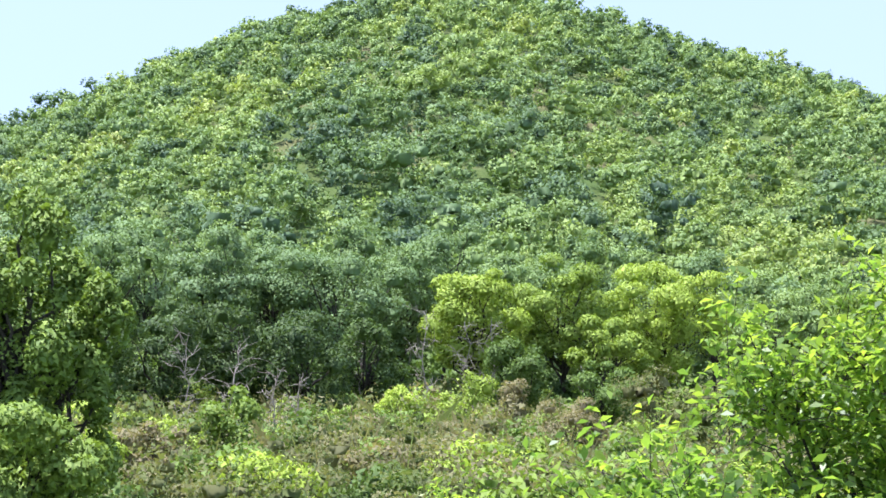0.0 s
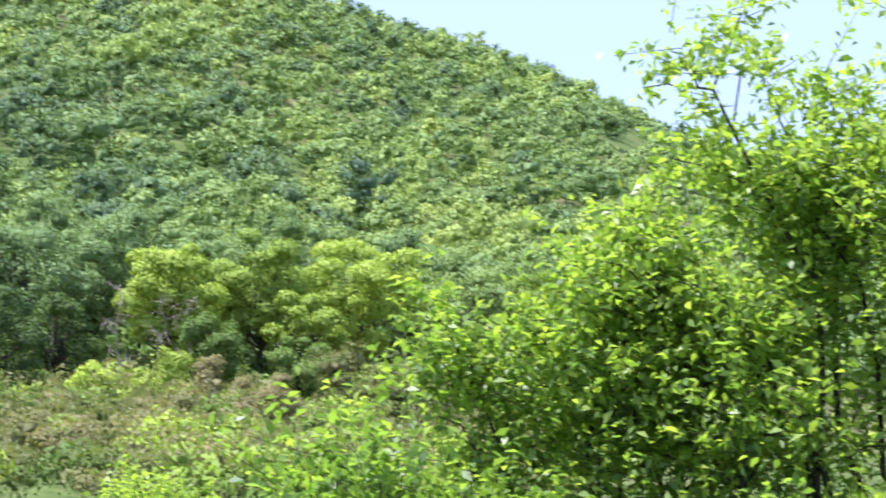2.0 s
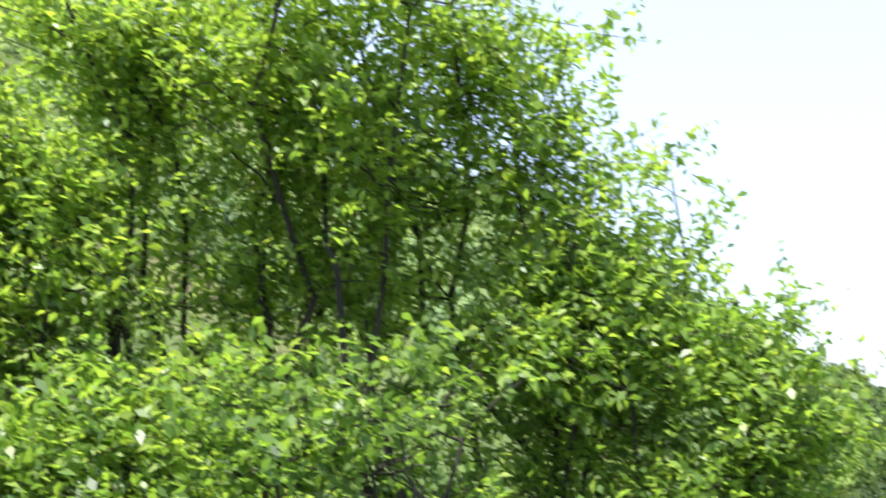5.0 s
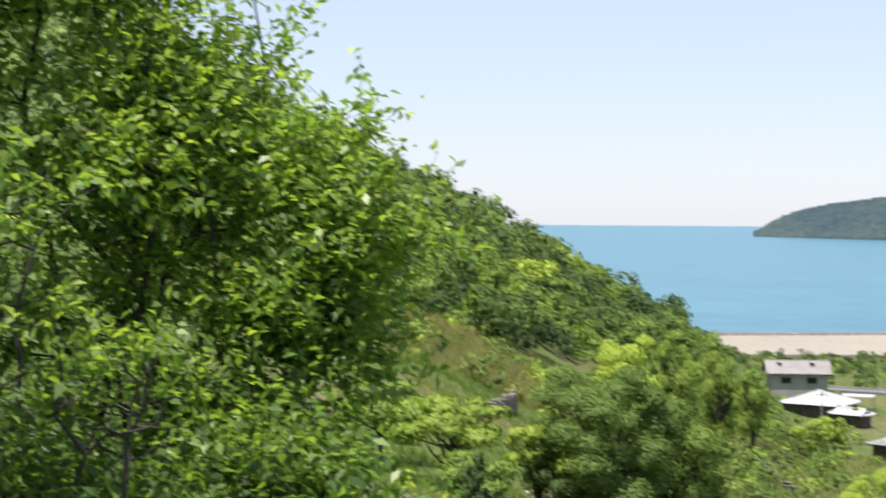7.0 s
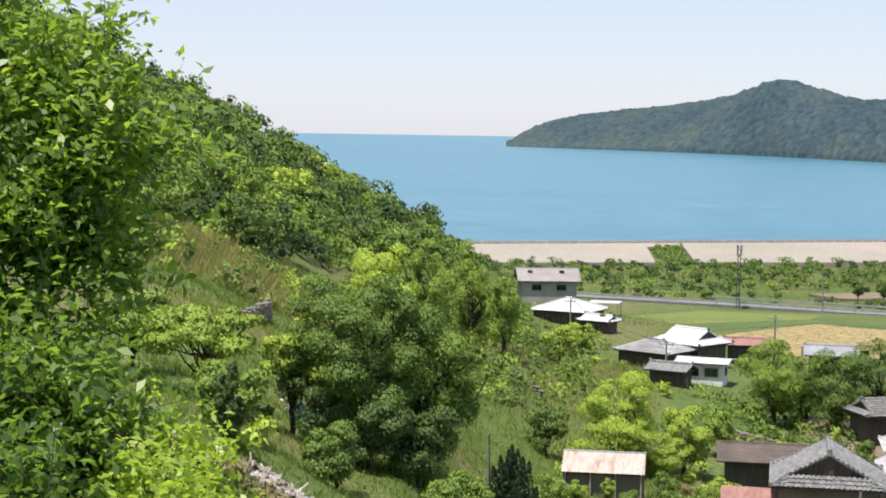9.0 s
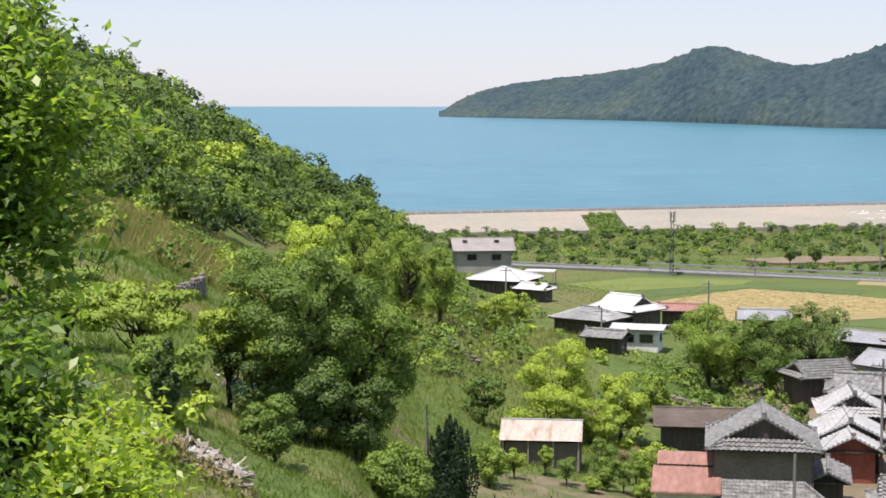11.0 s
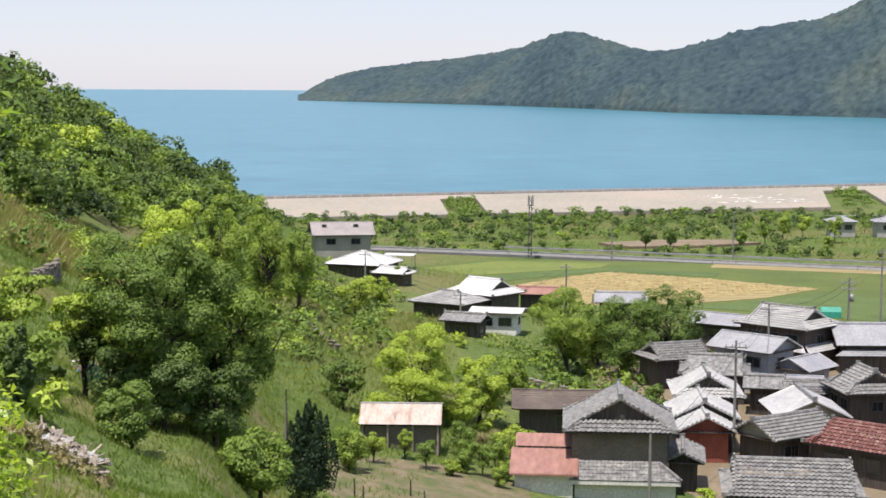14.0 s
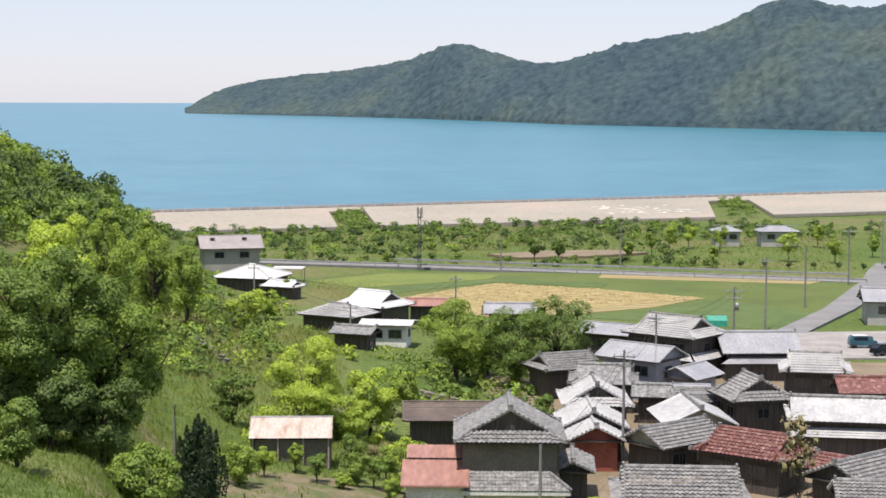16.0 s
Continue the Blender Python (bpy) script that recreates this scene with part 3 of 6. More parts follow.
# ---------------- building materials ----------------
TILE = plain("grey_roof_tile", [(0.3, (0.10, 0.10, 0.10)), (0.5, (0.19, 0.19, 0.185)), (0.72, (0.31, 0.305, 0.285))], 2.4, 0.45, 0, 0.01, 5.0)
TILE_PALE = plain("pale_silver_roof_tile", [(0.3, (0.32, 0.32, 0.32)), (0.7, (0.46, 0.46, 0.45))], 0.7, 0.38, 0, 0.02, 4.0)
TILE_RED = plain("red_roof_tile", [(0.32, (0.10, 0.042, 0.036)), (0.55, (0.19, 0.080, 0.066)), (0.75, (0.36, 0.26, 0.23))], 2.4, 0.45, 0, 0.01, 5.0)
METAL_GREY = plain("grey_painted_metal_roof", [(0.3, (0.24, 0.245, 0.26)), (0.7, (0.33, 0.335, 0.35))], 0.4, 0.4, 0.0, 0, 4.0)
METAL_WHITE = plain("white_painted_metal_roof", [(0.3, (0.50, 0.50, 0.50)), (0.7, (0.62, 0.62, 0.62))], 0.4, 0.4, 0.0, 0, 4.0)
METAL_RED = plain("faded_red_metal_roof", [(0.3, (0.25, 0.125, 0.100)), (0.7, (0.34, 0.185, 0.150))], 0.7, 0.5, 0, 0, 3.0, (1, 0.3, 1))
METAL_BROWN = plain("brown_metal_roof", [(0.3, (0.085, 0.066, 0.055)), (0.7, (0.140, 0.110, 0.090))], 0.7, 0.55, 0, 0, 3.0)
RUSTY = plain("rusty_corrugated_sheet", [(0.25, (0.27, 0.16, 0.12)), (0.42, (0.40, 0.33, 0.27)), (0.6, (0.46, 0.42, 0.37)), (0.75, (0.38, 0.29, 0.23))], 0.8, 0.65, 0, 0.004, 6.0, (2.2, 0.5, 0.5))
PLASTER = plain("pale_plaster", [(0.3, (0.34, 0.335, 0.31)), (0.7, (0.46, 0.45, 0.42))], 0.6, 0.9, 0, 0, 6.0)
CREAM = plain("cream_plaster", [(0.3, (0.33, 0.30, 0.22)), (0.7, (0.43, 0.39, 0.29))], 0.6, 0.9, 0, 0, 6.0)
WHITEWASH = plain("whitewashed_plaster", [(0.3, (0.58, 0.57, 0.55)), (0.7, (0.74, 0.73, 0.71))], 0.6, 0.9, 0, 0, 6.0)
GREYWALL = plain("grey_siding", [(0.3, (0.25, 0.26, 0.28)), (0.7, (0.33, 0.34, 0.36))], 0.6, 0.8, 0, 0, 6.0)
# dun wall tone; on the gabled house it paints eave shade over cream plaster
DUN_WALL = plain("dun_wall_coat", [(0.3, (0.13, 0.115, 0.095)), (0.7, (0.18, 0.16, 0.135))], 0.6, 0.9, 0, 0, 6.0)
TIMBER = plain("dark_weathered_boards", [(0.3, (0.046, 0.039, 0.034)), (0.7, (0.110, 0.093, 0.080))], 1.0, 0.85, 0, 0, 9.0, (6, 6, 0.4))
REDWALL = plain("red_oxide_boards", [(0.3, (0.22, 0.060, 0.040)), (0.7, (0.34, 0.11, 0.075))], 1.0, 0.8, 0, 0, 7.0)
STEEL = plain("galvanised_steel", [(0.3, (0.30, 0.30, 0.30)), (0.7, (0.42, 0.42, 0.42))], 1.0, 0.5, 0.6)
POLE_MAT = plain("concrete_pole", [(0.3, (0.16, 0.155, 0.15)), (0.7, (0.25, 0.24, 0.23))], 1.0, 0.85)
DARK_STEEL = plain("dark_painted_steel", [(0.3, (0.045, 0.048, 0.050)), (0.7, (0.085, 0.088, 0.090))], 1.0, 0.6, 0.2)
RUBBER = plain("black_rubber", [(0.3, (0.012, 0.012, 0.012)), (0.7, (0.025, 0.025, 0.025))], 6.0, 0.8)


def glass_mat():
    m, n, l, b = node_mat("window_glass")
    b.inputs["Base Color"].default_value = (0.02, 0.025, 0.03, 1)
    b.inputs["Roughness"].default_value = 0.06
    b.inputs["Specular IOR Level"].default_value = 0.8
    return m


GLASS = glass_mat()
FRAME = plain("bronze_window_frame", [(0.3, (0.07, 0.07, 0.068)), (0.7, (0.11, 0.11, 0.105))], 2.0, 0.5)
METAL_TAUPE = plain("taupe_metal_roof", [(0.3, (0.24, 0.22, 0.21)), (0.7, (0.31, 0.285, 0.275))], 0.4, 0.5, 0, 0, 4.0)
SIDING = plain("pale_beige_siding", [(0.3, (0.27, 0.26, 0.235)), (0.7, (0.34, 0.33, 0.30))], 0.5, 0.8, 0, 0, 6.0)


class Solid:
    """Collects boxes, beams and sheets into one mesh of quads."""

    def __init__(self):
        self.v, self.f = [], []

    def quad(self, *p):
        k = len(self.v)
        self.v += [tuple(q) for q in p]
        self.f.append((k, k + 1, k + 2, k + 3))

    def box(self, c, s):
        (x, y, z), (a, b, h) = c, (s[0] / 2, s[1] / 2, s[2] / 2)
        p = [(x + i * a, y + j * b, z + q * h) for q in (-1, 1) for i, j in ((-1, -1), (1, -1), (1, 1), (-1, 1))]
        for f in ((3, 2, 1, 0), (4, 5, 6, 7), (0, 1, 5, 4), (1, 2, 6, 5), (2, 3, 7, 6), (3, 0, 4, 7)):
            self.quad(*[p[i] for i in f])
        return self

    def beam(self, p, q, w, h):
        """A rounded bar from p to q: a six-sided section, w wide and h high."""
        p, q = np.array(p, float), np.array(q, float)
        t = unit(q - p)
        s = unit(np.cross(t, (0, 0, 1.0)) if abs(t[2]) < 0.95 else np.array((1.0, 0, 0)))
        u = np.cross(s, t)
        sec = [(-0.5, -0.5), (0.5, -0.5), (0.5, 0.1), (0.25, 0.5), (-0.25, 0.5), (-0.5, 0.1)]
        a = [p + s * w * i + u * h * j for i, j in sec]
        b = [q + s * w * i + u * h * j for i, j in sec]
        for i in range(6):
            self.quad(a[i - 1], a[i], b[i], b[i - 1])
        for e in (a[::-1], b):
            self.quad(e[0], e[1], e[2], e[5])
            self.quad(e[5], e[2], e[3], e[4])
        return self

    def mesh(self, name, mat, smooth=False):
        return mesh_of(name, self.v, self.f, [mat], smooth=smooth)


def tiled(e0, e1, up, length, inset_l, inset_r, slope_k, pitch_w, course, relief):
    """One roof slope: columns of tiles in stepped courses, cut off along the hips.
    e0, e1: the eave's ends; up: unit vector up the slope; inset: how far in from each end the hip line rises."""
    e0, e1, up = np.array(e0, float), np.array(e1, float), np.array(up, float)
    w = np.linalg.norm(e1 - e0)
    along = (e1 - e0) / w
    nrm = unit(np.cross(along, up))
    n = max(int(w / pitch_w), 2)
    V, F = [], []

    def top(u):
        t = length
        if u < inset_l:
            t = min(t, u * slope_k)
        if w - u < inset_r:
            t = min(t, (w - u) * slope_k)
        return max(t, 0.02)
    step = w / n
    for i in range(n):
        u0, u1 = i * step, (i + 1) * step
        um = (u0 + u1) / 2
        t0, tm, t1 = top(u0), top(um), top(u1)
        m = max(int(max(t0, t1) / course), 1)
        k = len(V)
        for c in range(m):
            for s, lift in ((c / m, relief * 0.7), ((c + 1) / m, 0.0)):
                V += [e0 + along * u0 + up * t0 * s + nrm * lift, e0 + along * um + up * tm * s + nrm * (lift + relief),
                      e0 + along * (um + step * 0.3) + up * tm * s + nrm * (lift + relief * 0.6), e0 + along * u1 + up * t1 * s + nrm * lift]
            b = k + c * 8
            F += [(b, b + 1, b + 5, b + 4), (b + 1, b + 2, b + 6, b + 5), (b + 2, b + 3, b + 7, b + 6)]
    return V, F


def window(parent, c, w, h, face, deep=0.06):
    """A framed window with two sashes on a wall facing along -y (face 0) or +x (face 1)."""
    def dim(a, t, b):
        return (a, t, b) if face == 0 else (t, a, b)
    x, y, z = c
    ox, oy = (0, -1) if face == 0 else (1, 0)
    fr = Solid()
    for s in (-1, 1):
        fr.box((x + ox * deep / 2, y + oy * deep / 2, z + s * h / 2), dim(w + 0.1, deep + 0.06, 0.08))
        fr.box((x + ox * deep / 2 + (s * w / 2 if face == 0 else 0), y + oy * deep / 2 + (s * w / 2 if face else 0), z), dim(0.08, deep + 0.06, h - 0.08))
    fr.box((x + ox * deep / 2, y + oy * deep / 2, z), dim(0.06, deep + 0.04, h - 0.08))
    fo = part("window_frame", fr.mesh("window_frame", FRAME), None, parent)
    part("pane", Solid().box((x + ox * 0.02, y + oy * 0.02, z), dim(w - 0.08, 0.04, h - 0.1)).mesh("pane", GLASS), None, fo)


def roof_parts(t, L, B, h, pitch, inset, mat, style, gable_mat=TIMBER, over=0.0):
    """A roof with its ridge along x: gable (inset 0), hipped (inset B/2) or hip-and-gable (between)."""
    c, s = math.cos(radians(pitch)), math.sin(radians(pitch))
    slope = (B / 2) / c
    pw, course, relief = {"tile": (0.36, 0.40, 0.12), "rib": (0.46, 9.0, 0.06), "lap": (9.0, 0.32, 0.03), "flat": (0.9, 1.8, 0.012)}[style]
    for sg in (-1, 1):
        e0, e1 = ((-L / 2, -B / 2, h), (L / 2, -B / 2, h)) if sg < 0 else ((L / 2, B / 2, h), (-L / 2, B / 2, h))
        V, F = tiled(e0, e1, (0, -sg * c, s), slope, inset, inset, 1 / c, pw if pw < 5 else L / 3, course, relief)
        part("roof_slope", mesh_of("roof_slope", *weld(V, F), [mat]), None, t)
    if inset > 0.05:
        for sg in (-1, 1):
            e0, e1 = ((L / 2, -B / 2, h), (L / 2, B / 2, h)) if sg > 0 else ((-L / 2, B / 2, h), (-L / 2, -B / 2, h))
            V, F = tiled(e0, e1, (-sg * c, 0, s), inset / c, B / 2, B / 2, 1 / c, pw if pw < 5 else B / 3, course, relief)
            part("roof_end", mesh_of("roof_end", *weld(V, F), [mat]), None, t)
    rz = h + B / 2 * s / c
    gi = inset
    # soffit closes the roof from below
    so = Solid().box((0, 0, h - 0.05), (L - 0.06, B - 0.06, 0.10))
    part("eave_board", so.mesh("eave_board", TIMBER), None, t)
    if inset < B / 2 - 0.1:
        # gable walls
        for sg in (-1, 1):
            x = sg * (L / 2 - gi - (0.5 if inset < 0.05 else 0.25))
            zb, hw = h + inset * s / c, B / 2 - inset
            g = Solid()
            for xx in (x - 0.06, x + 0.06):
                g.quad((xx, -hw, zb), (xx, hw, zb), (xx, 0.01, rz - 0.05), (xx, -0.01, rz - 0.05))
            part("gable", g.mesh("gable", gable_mat), None, t)
            # verge boards
            vb = Solid()
            for q in (-1, 1):
                vb.beam((sg * (L / 2 - gi), q * hw, zb + 0.02), (sg * (L / 2 - gi), 0, rz + 0.02), 0.22, 0.16)
                if style == "tile":
                    # a row of round edge tiles
                    for w in np.arange(0.2, hw, 0.36):
                        zz = zb + (rz - zb) * (w / hw) + 0.10
                        vb.beam((sg * (L / 2 - gi) + 0.02, q * (hw - w), zz), (sg * (L / 2 - gi + 0.24), q * (hw - w), zz - 0.02), 0.24, 0.20)
            part("verge", vb.mesh("verge", mat), None, t)
    if style in ("tile", "rib"):
        rg = Solid()
        rl = L / 2 - gi + (0.05 if inset < B / 2 - 0.1 else 0)
        if rl > 0.1:
            rg.beam((-rl, 0, rz + 0.10), (rl, 0, rz + 0.10), 0.30, 0.34)
        if rl > 0.1 and style == "tile":
            part("ridge_plaster", Solid().beam((-rl, 0, rz - 0.05), (rl, 0, rz - 0.05), 0.42, 0.14).mesh("ridge_plaster", PLASTER), None, t)
        part("ridge_tile", rg.mesh("ridge_tile", TILE if mat is TILE_PALE and L > 7 else mat), None, t)
        if inset > 0.05:
            for sx in (-1, 1):
                for sy in (-1, 1):
                    k = min(inset, B / 2)
                    hp = Solid().beam((sx * L / 2, sy * B / 2, h + 0.10), (sx * (L / 2 - k), sy * (B / 2 - k), h + k * s / c + 0.10), 0.22, 0.22)
                    part("hip_tile", hp.mesh("hip_tile", mat), None, t)
                    part("hip_end", Solid().box((sx * (L / 2 - 0.05), sy * (B / 2 - 0.05), h + 0.2), (0.3, 0.3, 0.3)).mesh("hip_end", PLASTER if mat is TILE_PALE else TILE), None, t)
        for sg in (-1, 1):
            en = Solid().box((sg * rl, 0, rz + 0.16), (0.16, 0.42, 0.5))
            part("ridge_end", en.mesh("ridge_end", TILE), None, t)
    else:
        rg = Solid().beam((-L / 2, 0, rz + 0.03), (L / 2, 0, rz + 0.03), 0.32, 0.08)
        part("ridge_cap", rg.mesh("ridge_cap", mat), None, t)


def house(x, y, rot, L, B, h, label, mat=None, wall=None, style="tile", pitch=27, inset=1.0, gable_mat=None, z=4.0, lower=0.0, wins=2, over=0.65, base_mat=None):
    """A house: walls, roof in parts, windows on its two seen sides, and a pent roof below an upper floor."""
    mat, wall, gable_mat = mat or TILE, wall or TIMBER, gable_mat or wall or TIMBER
    t = thing("house", pose(x, y, z, 0, 0, rot), label, "house", "village houses")
    l, b = L - 2 * over, B - 2 * over
    part("wall", Solid().box((0, 0, (h - 0.1) / 2 - 0.25), (l, b, h - 0.1 + 0.5)).mesh("wall", wall), None, t)
    post = Solid().box((0, -b / 2 - 0.02, h / 2), (0.12, 0.10, h - 0.2)).mesh("post", TIMBER)
    for sx in np.linspace(-l / 2, l / 2, max(int(l / 1.8), 2) + 1) if wall in (TIMBER, CREAM, DUN_WALL) else ():
        part("post", post, None, t).location.x = sx
    if base_mat:
        part("skirting", Solid().box((0, 0, 0.55), (l + 0.06, b + 0.06, 1.1)).mesh("skirting", base_mat), None, t)
    roof_parts(t, L, B, h, pitch, inset, mat, style, gable_mat)
    for i in range(wins):
        u = (i + 0.5) / wins - 0.5
        window(t, (u * l * 0.9, -b / 2, h - 1.15), min(1.6, l / wins * 0.6), 1.0, 0)
    window(t, (l / 2, 0, h - 1.2), 1.1, 0.9, 1)
    if lower:
        c, s = math.cos(radians(22)), math.sin(radians(22))
        run = 1.5
        for e0, e1, up in (((-L / 2 - 0.5, -b / 2 - run, lower), (L / 2 + 0.5, -b / 2 - run, lower), (0, c, s)),
                           ((l / 2 + run, -b / 2 - run, lower), (l / 2 + run, b / 2 + run, lower), (-c, 0, s))):
            V, F = tiled(e0, e1, up, run / c, run, run, 1 / c, 0.30, 0.34, 0.045)
            part("pent_roof", mesh_of("pent_roof", *weld(V, F), [mat]), None, t)
        part("lower_wall", Solid().box((0.3, -0.4, lower / 2 - 0.3), (l + 1.4, b + 1.2, lower + 0.4)).mesh("lower_wall", TIMBER), None, t)
    return t


# ---------------- the village ----------------
# x, y, turn, ridge length, span, eave height
house(20.2, 131.6, 83, 9.2, 8.6, 5.3, "two-storey grey tiled house with a wide gable", TILE, DUN_WALL, pitch=29, inset=1.3, gable_mat=TIMBER, wins=1)
house(18.2, 151.0, -5, 9.2, 5.6, 3.0, "long low house with a brown ribbed metal roof", METAL_BROWN, TIMBER, "lap", 24, 0.0, wins=1)
house(25.2, 131.0, 80, 5.4, 3.4, 2.7, "small grey tiled annex beside the gabled house", TILE, TIMBER, pitch=24, inset=0.0, wins=1)
house(31.6, 154.0, 84, 7.6, 6.4, 3.6, "grey house with pale sunlit roof tiles", TILE_PALE, TIMBER, pitch=30, inset=1.2, wins=1)
house(29.5, 145.4, 84, 6.4, 6.0, 3.3, "old house with a pale tiled gable roof", TILE_PALE, TIMBER, pitch=26, inset=0.0, wins=1)
house(28.8, 140.6, 85, 4.6, 5.0, 3.0, "outbuilding of red boards under pale tiles", TILE_PALE, REDWALL, pitch=26, inset=0.0, wins=1)
house(39.0, 147.0, 88, 7.6, 6.6, 3.2, "house with white painted roof and cream gable", TILE_PALE, CREAM, "rib", 24, 0.0, wins=1)
house(35.2, 138.6, 32, 7.6, 5.4, 3.0, "old house with grey slab tiles and cream gable", TILE, TIMBER, "tile", 26, 0.0, gable_mat=CREAM, wins=2, base_mat=TIMBER)
house(40.3, 132.6, -44, 8.2, 6.0, 3.2, "wooden house under a weathered red tile roof", TILE_RED, TIMBER, pitch=27, inset=1.1, wins=2)
house(45.8, 128.2, -46, 4.2, 3.6, 2.6, "small wooden outhouse under red tiles", TILE_RED, TIMBER, pitch=27, inset=0.5, wins=1)
house(51.8, 144.3, -15, 9.6, 6.2, 3.6, "house with a pale ribbed tile roof", TILE_PALE, TIMBER, "rib", 28, 0.4, wins=2, lower=2.4)
house(46.4, 153.4, -84, 6.6, 6.4, 3.9, "weathered grey tiled house with dark gable", TILE, TIMBER, pitch=30, inset=1.3, wins=2)
house(42.8, 157.6, -10, 5.6, 4.6, 2.9, "low house with grey tiles", TILE, TIMBER, pitch=22, inset=0.0, wins=1)
house(41.8, 163.5, -12, 6.4, 4.6, 2.8, "low shed with a pale metal roof", METAL_GREY, GREYWALL, "flat", 14, 0.0, wins=1)
house(35.2, 167.2, -12, 7.0, 6.0, 3.2, "house with grey ribbed tiles and heavy ridge", TILE, TIMBER, "rib", 27, 0.9, wins=2)
house(38.6, 160.4, -14, 3.8, 4.0, 2.9, "lean annex under grey tiles", TILE, TIMBER, "rib", 24, 0.0, wins=1)
house(32.8, 175.6, 18, 7.4, 5.6, 3.3, "old grey tiled house among trees", TILE, TIMBER, pitch=25, inset=0.8, wins=1)
house(40.6, 173.6, -46, 7.8, 6.0, 4.6, "two-storey house with slate-grey metal roof", METAL_GREY, GREYWALL, "flat", 24, 0.0, gable_mat=GREYWALL, wins=2)
house(45.2, 171.4, 44, 5.4, 5.0, 2.9, "grey walled annex with a plain grey roof", METAL_GREY, GREYWALL, "flat", 24, 0.0, gable_mat=GREYWALL, wins=1)
house(47.6, 187.4, -47, 9.6, 7.4, 5.0, "large two-storey house with sunlit pale tiles", TILE_PALE, TIMBER, pitch=27, inset=1.5, wins=3, lower=2.7)
house(43.4, 202.8, -35, 7.4, 5.4, 3.0, "low house with a plain grey roof", METAL_GREY, TIMBER, "flat", 22, 0.0, wins=1)
house(56.4, 185.6, -3, 8.8, 7.4, 3.3, "long grey corrugated roof house", METAL_GREY, TIMBER, "rib", 27, 0.0, wins=2, lower=2.3)
house(58.6, 171.6, -16, 7.4, 6.4, 3.3, "house with pale tiles and a small front gable", TILE_PALE, TIMBER, pitch=27, inset=1.1, wins=2)
house(61.0, 160.4, -8, 8.0, 5.2, 3.0, "low house with dark red roof tiles", TILE_RED, TIMBER, "rib", 25, 0.0, wins=1)
house(30.6, 118.4, -10, 9.8, 7.4, 3.2, "front house with silver-grey roof tiles", TILE, TIMBER, pitch=27, inset=0.9, wins=2)
house(46.6, 124.2, 35, 8.0, 6.0, 3.0, "house with grey tiled roof", TILE, TIMBER, pitch=25, inset=0.0, wins=1)
house(45.6, 117.6, -12, 7.0, 6.0, 2.6, "low house with grey slab tiles", TILE, TIMBER, pitch=24, inset=0.0, wins=1)
grey_house = house(-3.6, 302.6, 8, 11.0, 8.0, 5.2, "two-storey grey house with skylights in its roof", METAL_TAUPE, SIDING, "flat", 27, 0.0, gable_mat=GREYWALL, wins=2, z=3.4)
for sx in (-3.2, 2.4):
    part("skylight", Solid().box((sx, -1.35, 6.78), (0.8, 0.9, 0.28)).mesh("skylight", GLASS), None, grey_house)
house(0.4, 275.0, -22, 10.2, 9.4, 2.6, "low house with a white hipped roof", METAL_WHITE, TIMBER, "rib", 20, 4.5, wins=2, z=3.8)
house(5.0, 262.0, -30, 6.0, 4.2, 2.4, "small outbuilding with a white roof", METAL_WHITE, TIMBER, "rib", 20, 0.6, wins=1, z=3.8)
house(11.6, 223.8, -35, 8.6, 7.0, 2.8, "low house with a faded hipped tile roof", TILE_PALE, TIMBER, pitch=20, inset=3.0, wins=2)
house(16.6, 228.6, -42, 8.4, 7.2, 3.4, "house with white sunlit roof and end gable", METAL_WHITE, TIMBER, "rib", 26, 1.4, wins=2)
house(17.2, 213.0, -14, 6.6, 5.2, 3.0, "small white house with a low roof", METAL_WHITE, WHITEWASH, "flat", 8, 0.0, gable_mat=WHITEWASH, wins=2)
house(12.8, 207.8, -25, 5.4, 4.4, 2.6, "shed with a weathered grey roof", TILE, TIMBER, "rib", 18, 0.0, wins=1)
house(24.6, 234.8, -10, 6.0, 4.6, 2.5, "shed with rusty red roof", METAL_RED, TIMBER, "rib", 18, 0.0, wins=1)
house(34.4, 224.0, -8, 6.8, 5.2, 2.8, "house with a grey roof among trees", METAL_GREY, TIMBER, "rib", 22, 0.0, wins=1)
house(90.6, 232.0, -12, 9.5, 7.0, 2.9, "grey roofed house beside the lane", METAL_GREY, PLASTER, "rib", 24, 0.0, gable_mat=GREYWALL, wins=2)


def lean_to():
    """Red metal lean-to against the gabled house."""
    t = thing("lean_to", pose(13.8, 126.6, 4, 0, 0, -8), "faded red metal lean-to roof on white walls", "shed")
    part("wall", Solid().box((0, 1.6, 0.9), (4.4, 3.0, 2.6)).mesh("wall", WHITEWASH), None, t)
    V, F = tiled((-2.6, -0.3, 2.35), (2.6, -0.3, 2.35), unit(np.array((0, 3.4, 1.3))), 3.6, 0, 0, 1, 0.42, 9.0, 0.035)
    part("roof_slope", mesh_of("roof_slope", *weld(V, F), [METAL_RED]), None, t)
    V, F = tiled((-2.3, 3.0, 3.75), (2.4, 3.0, 3.75), unit(np.array((0, 2.0, 0.7))), 2.0, 0, 0, 1, 0.42, 9.0, 0.035)
    part("roof_slope", mesh_of("roof_slope", *weld(V, F), [METAL_RED]), None, t)
    part("fascia", Solid().beam((-2.6, -0.32, 2.30), (2.6, -0.32, 2.30), 0.08, 0.14).mesh("fascia", METAL_RED), None, t)
    part("upper_wall", Solid().box((0, 3.8, 2.2), (4.2, 1.6, 3.0)).mesh("upper_wall", TIMBER), None, t)


lean_to()


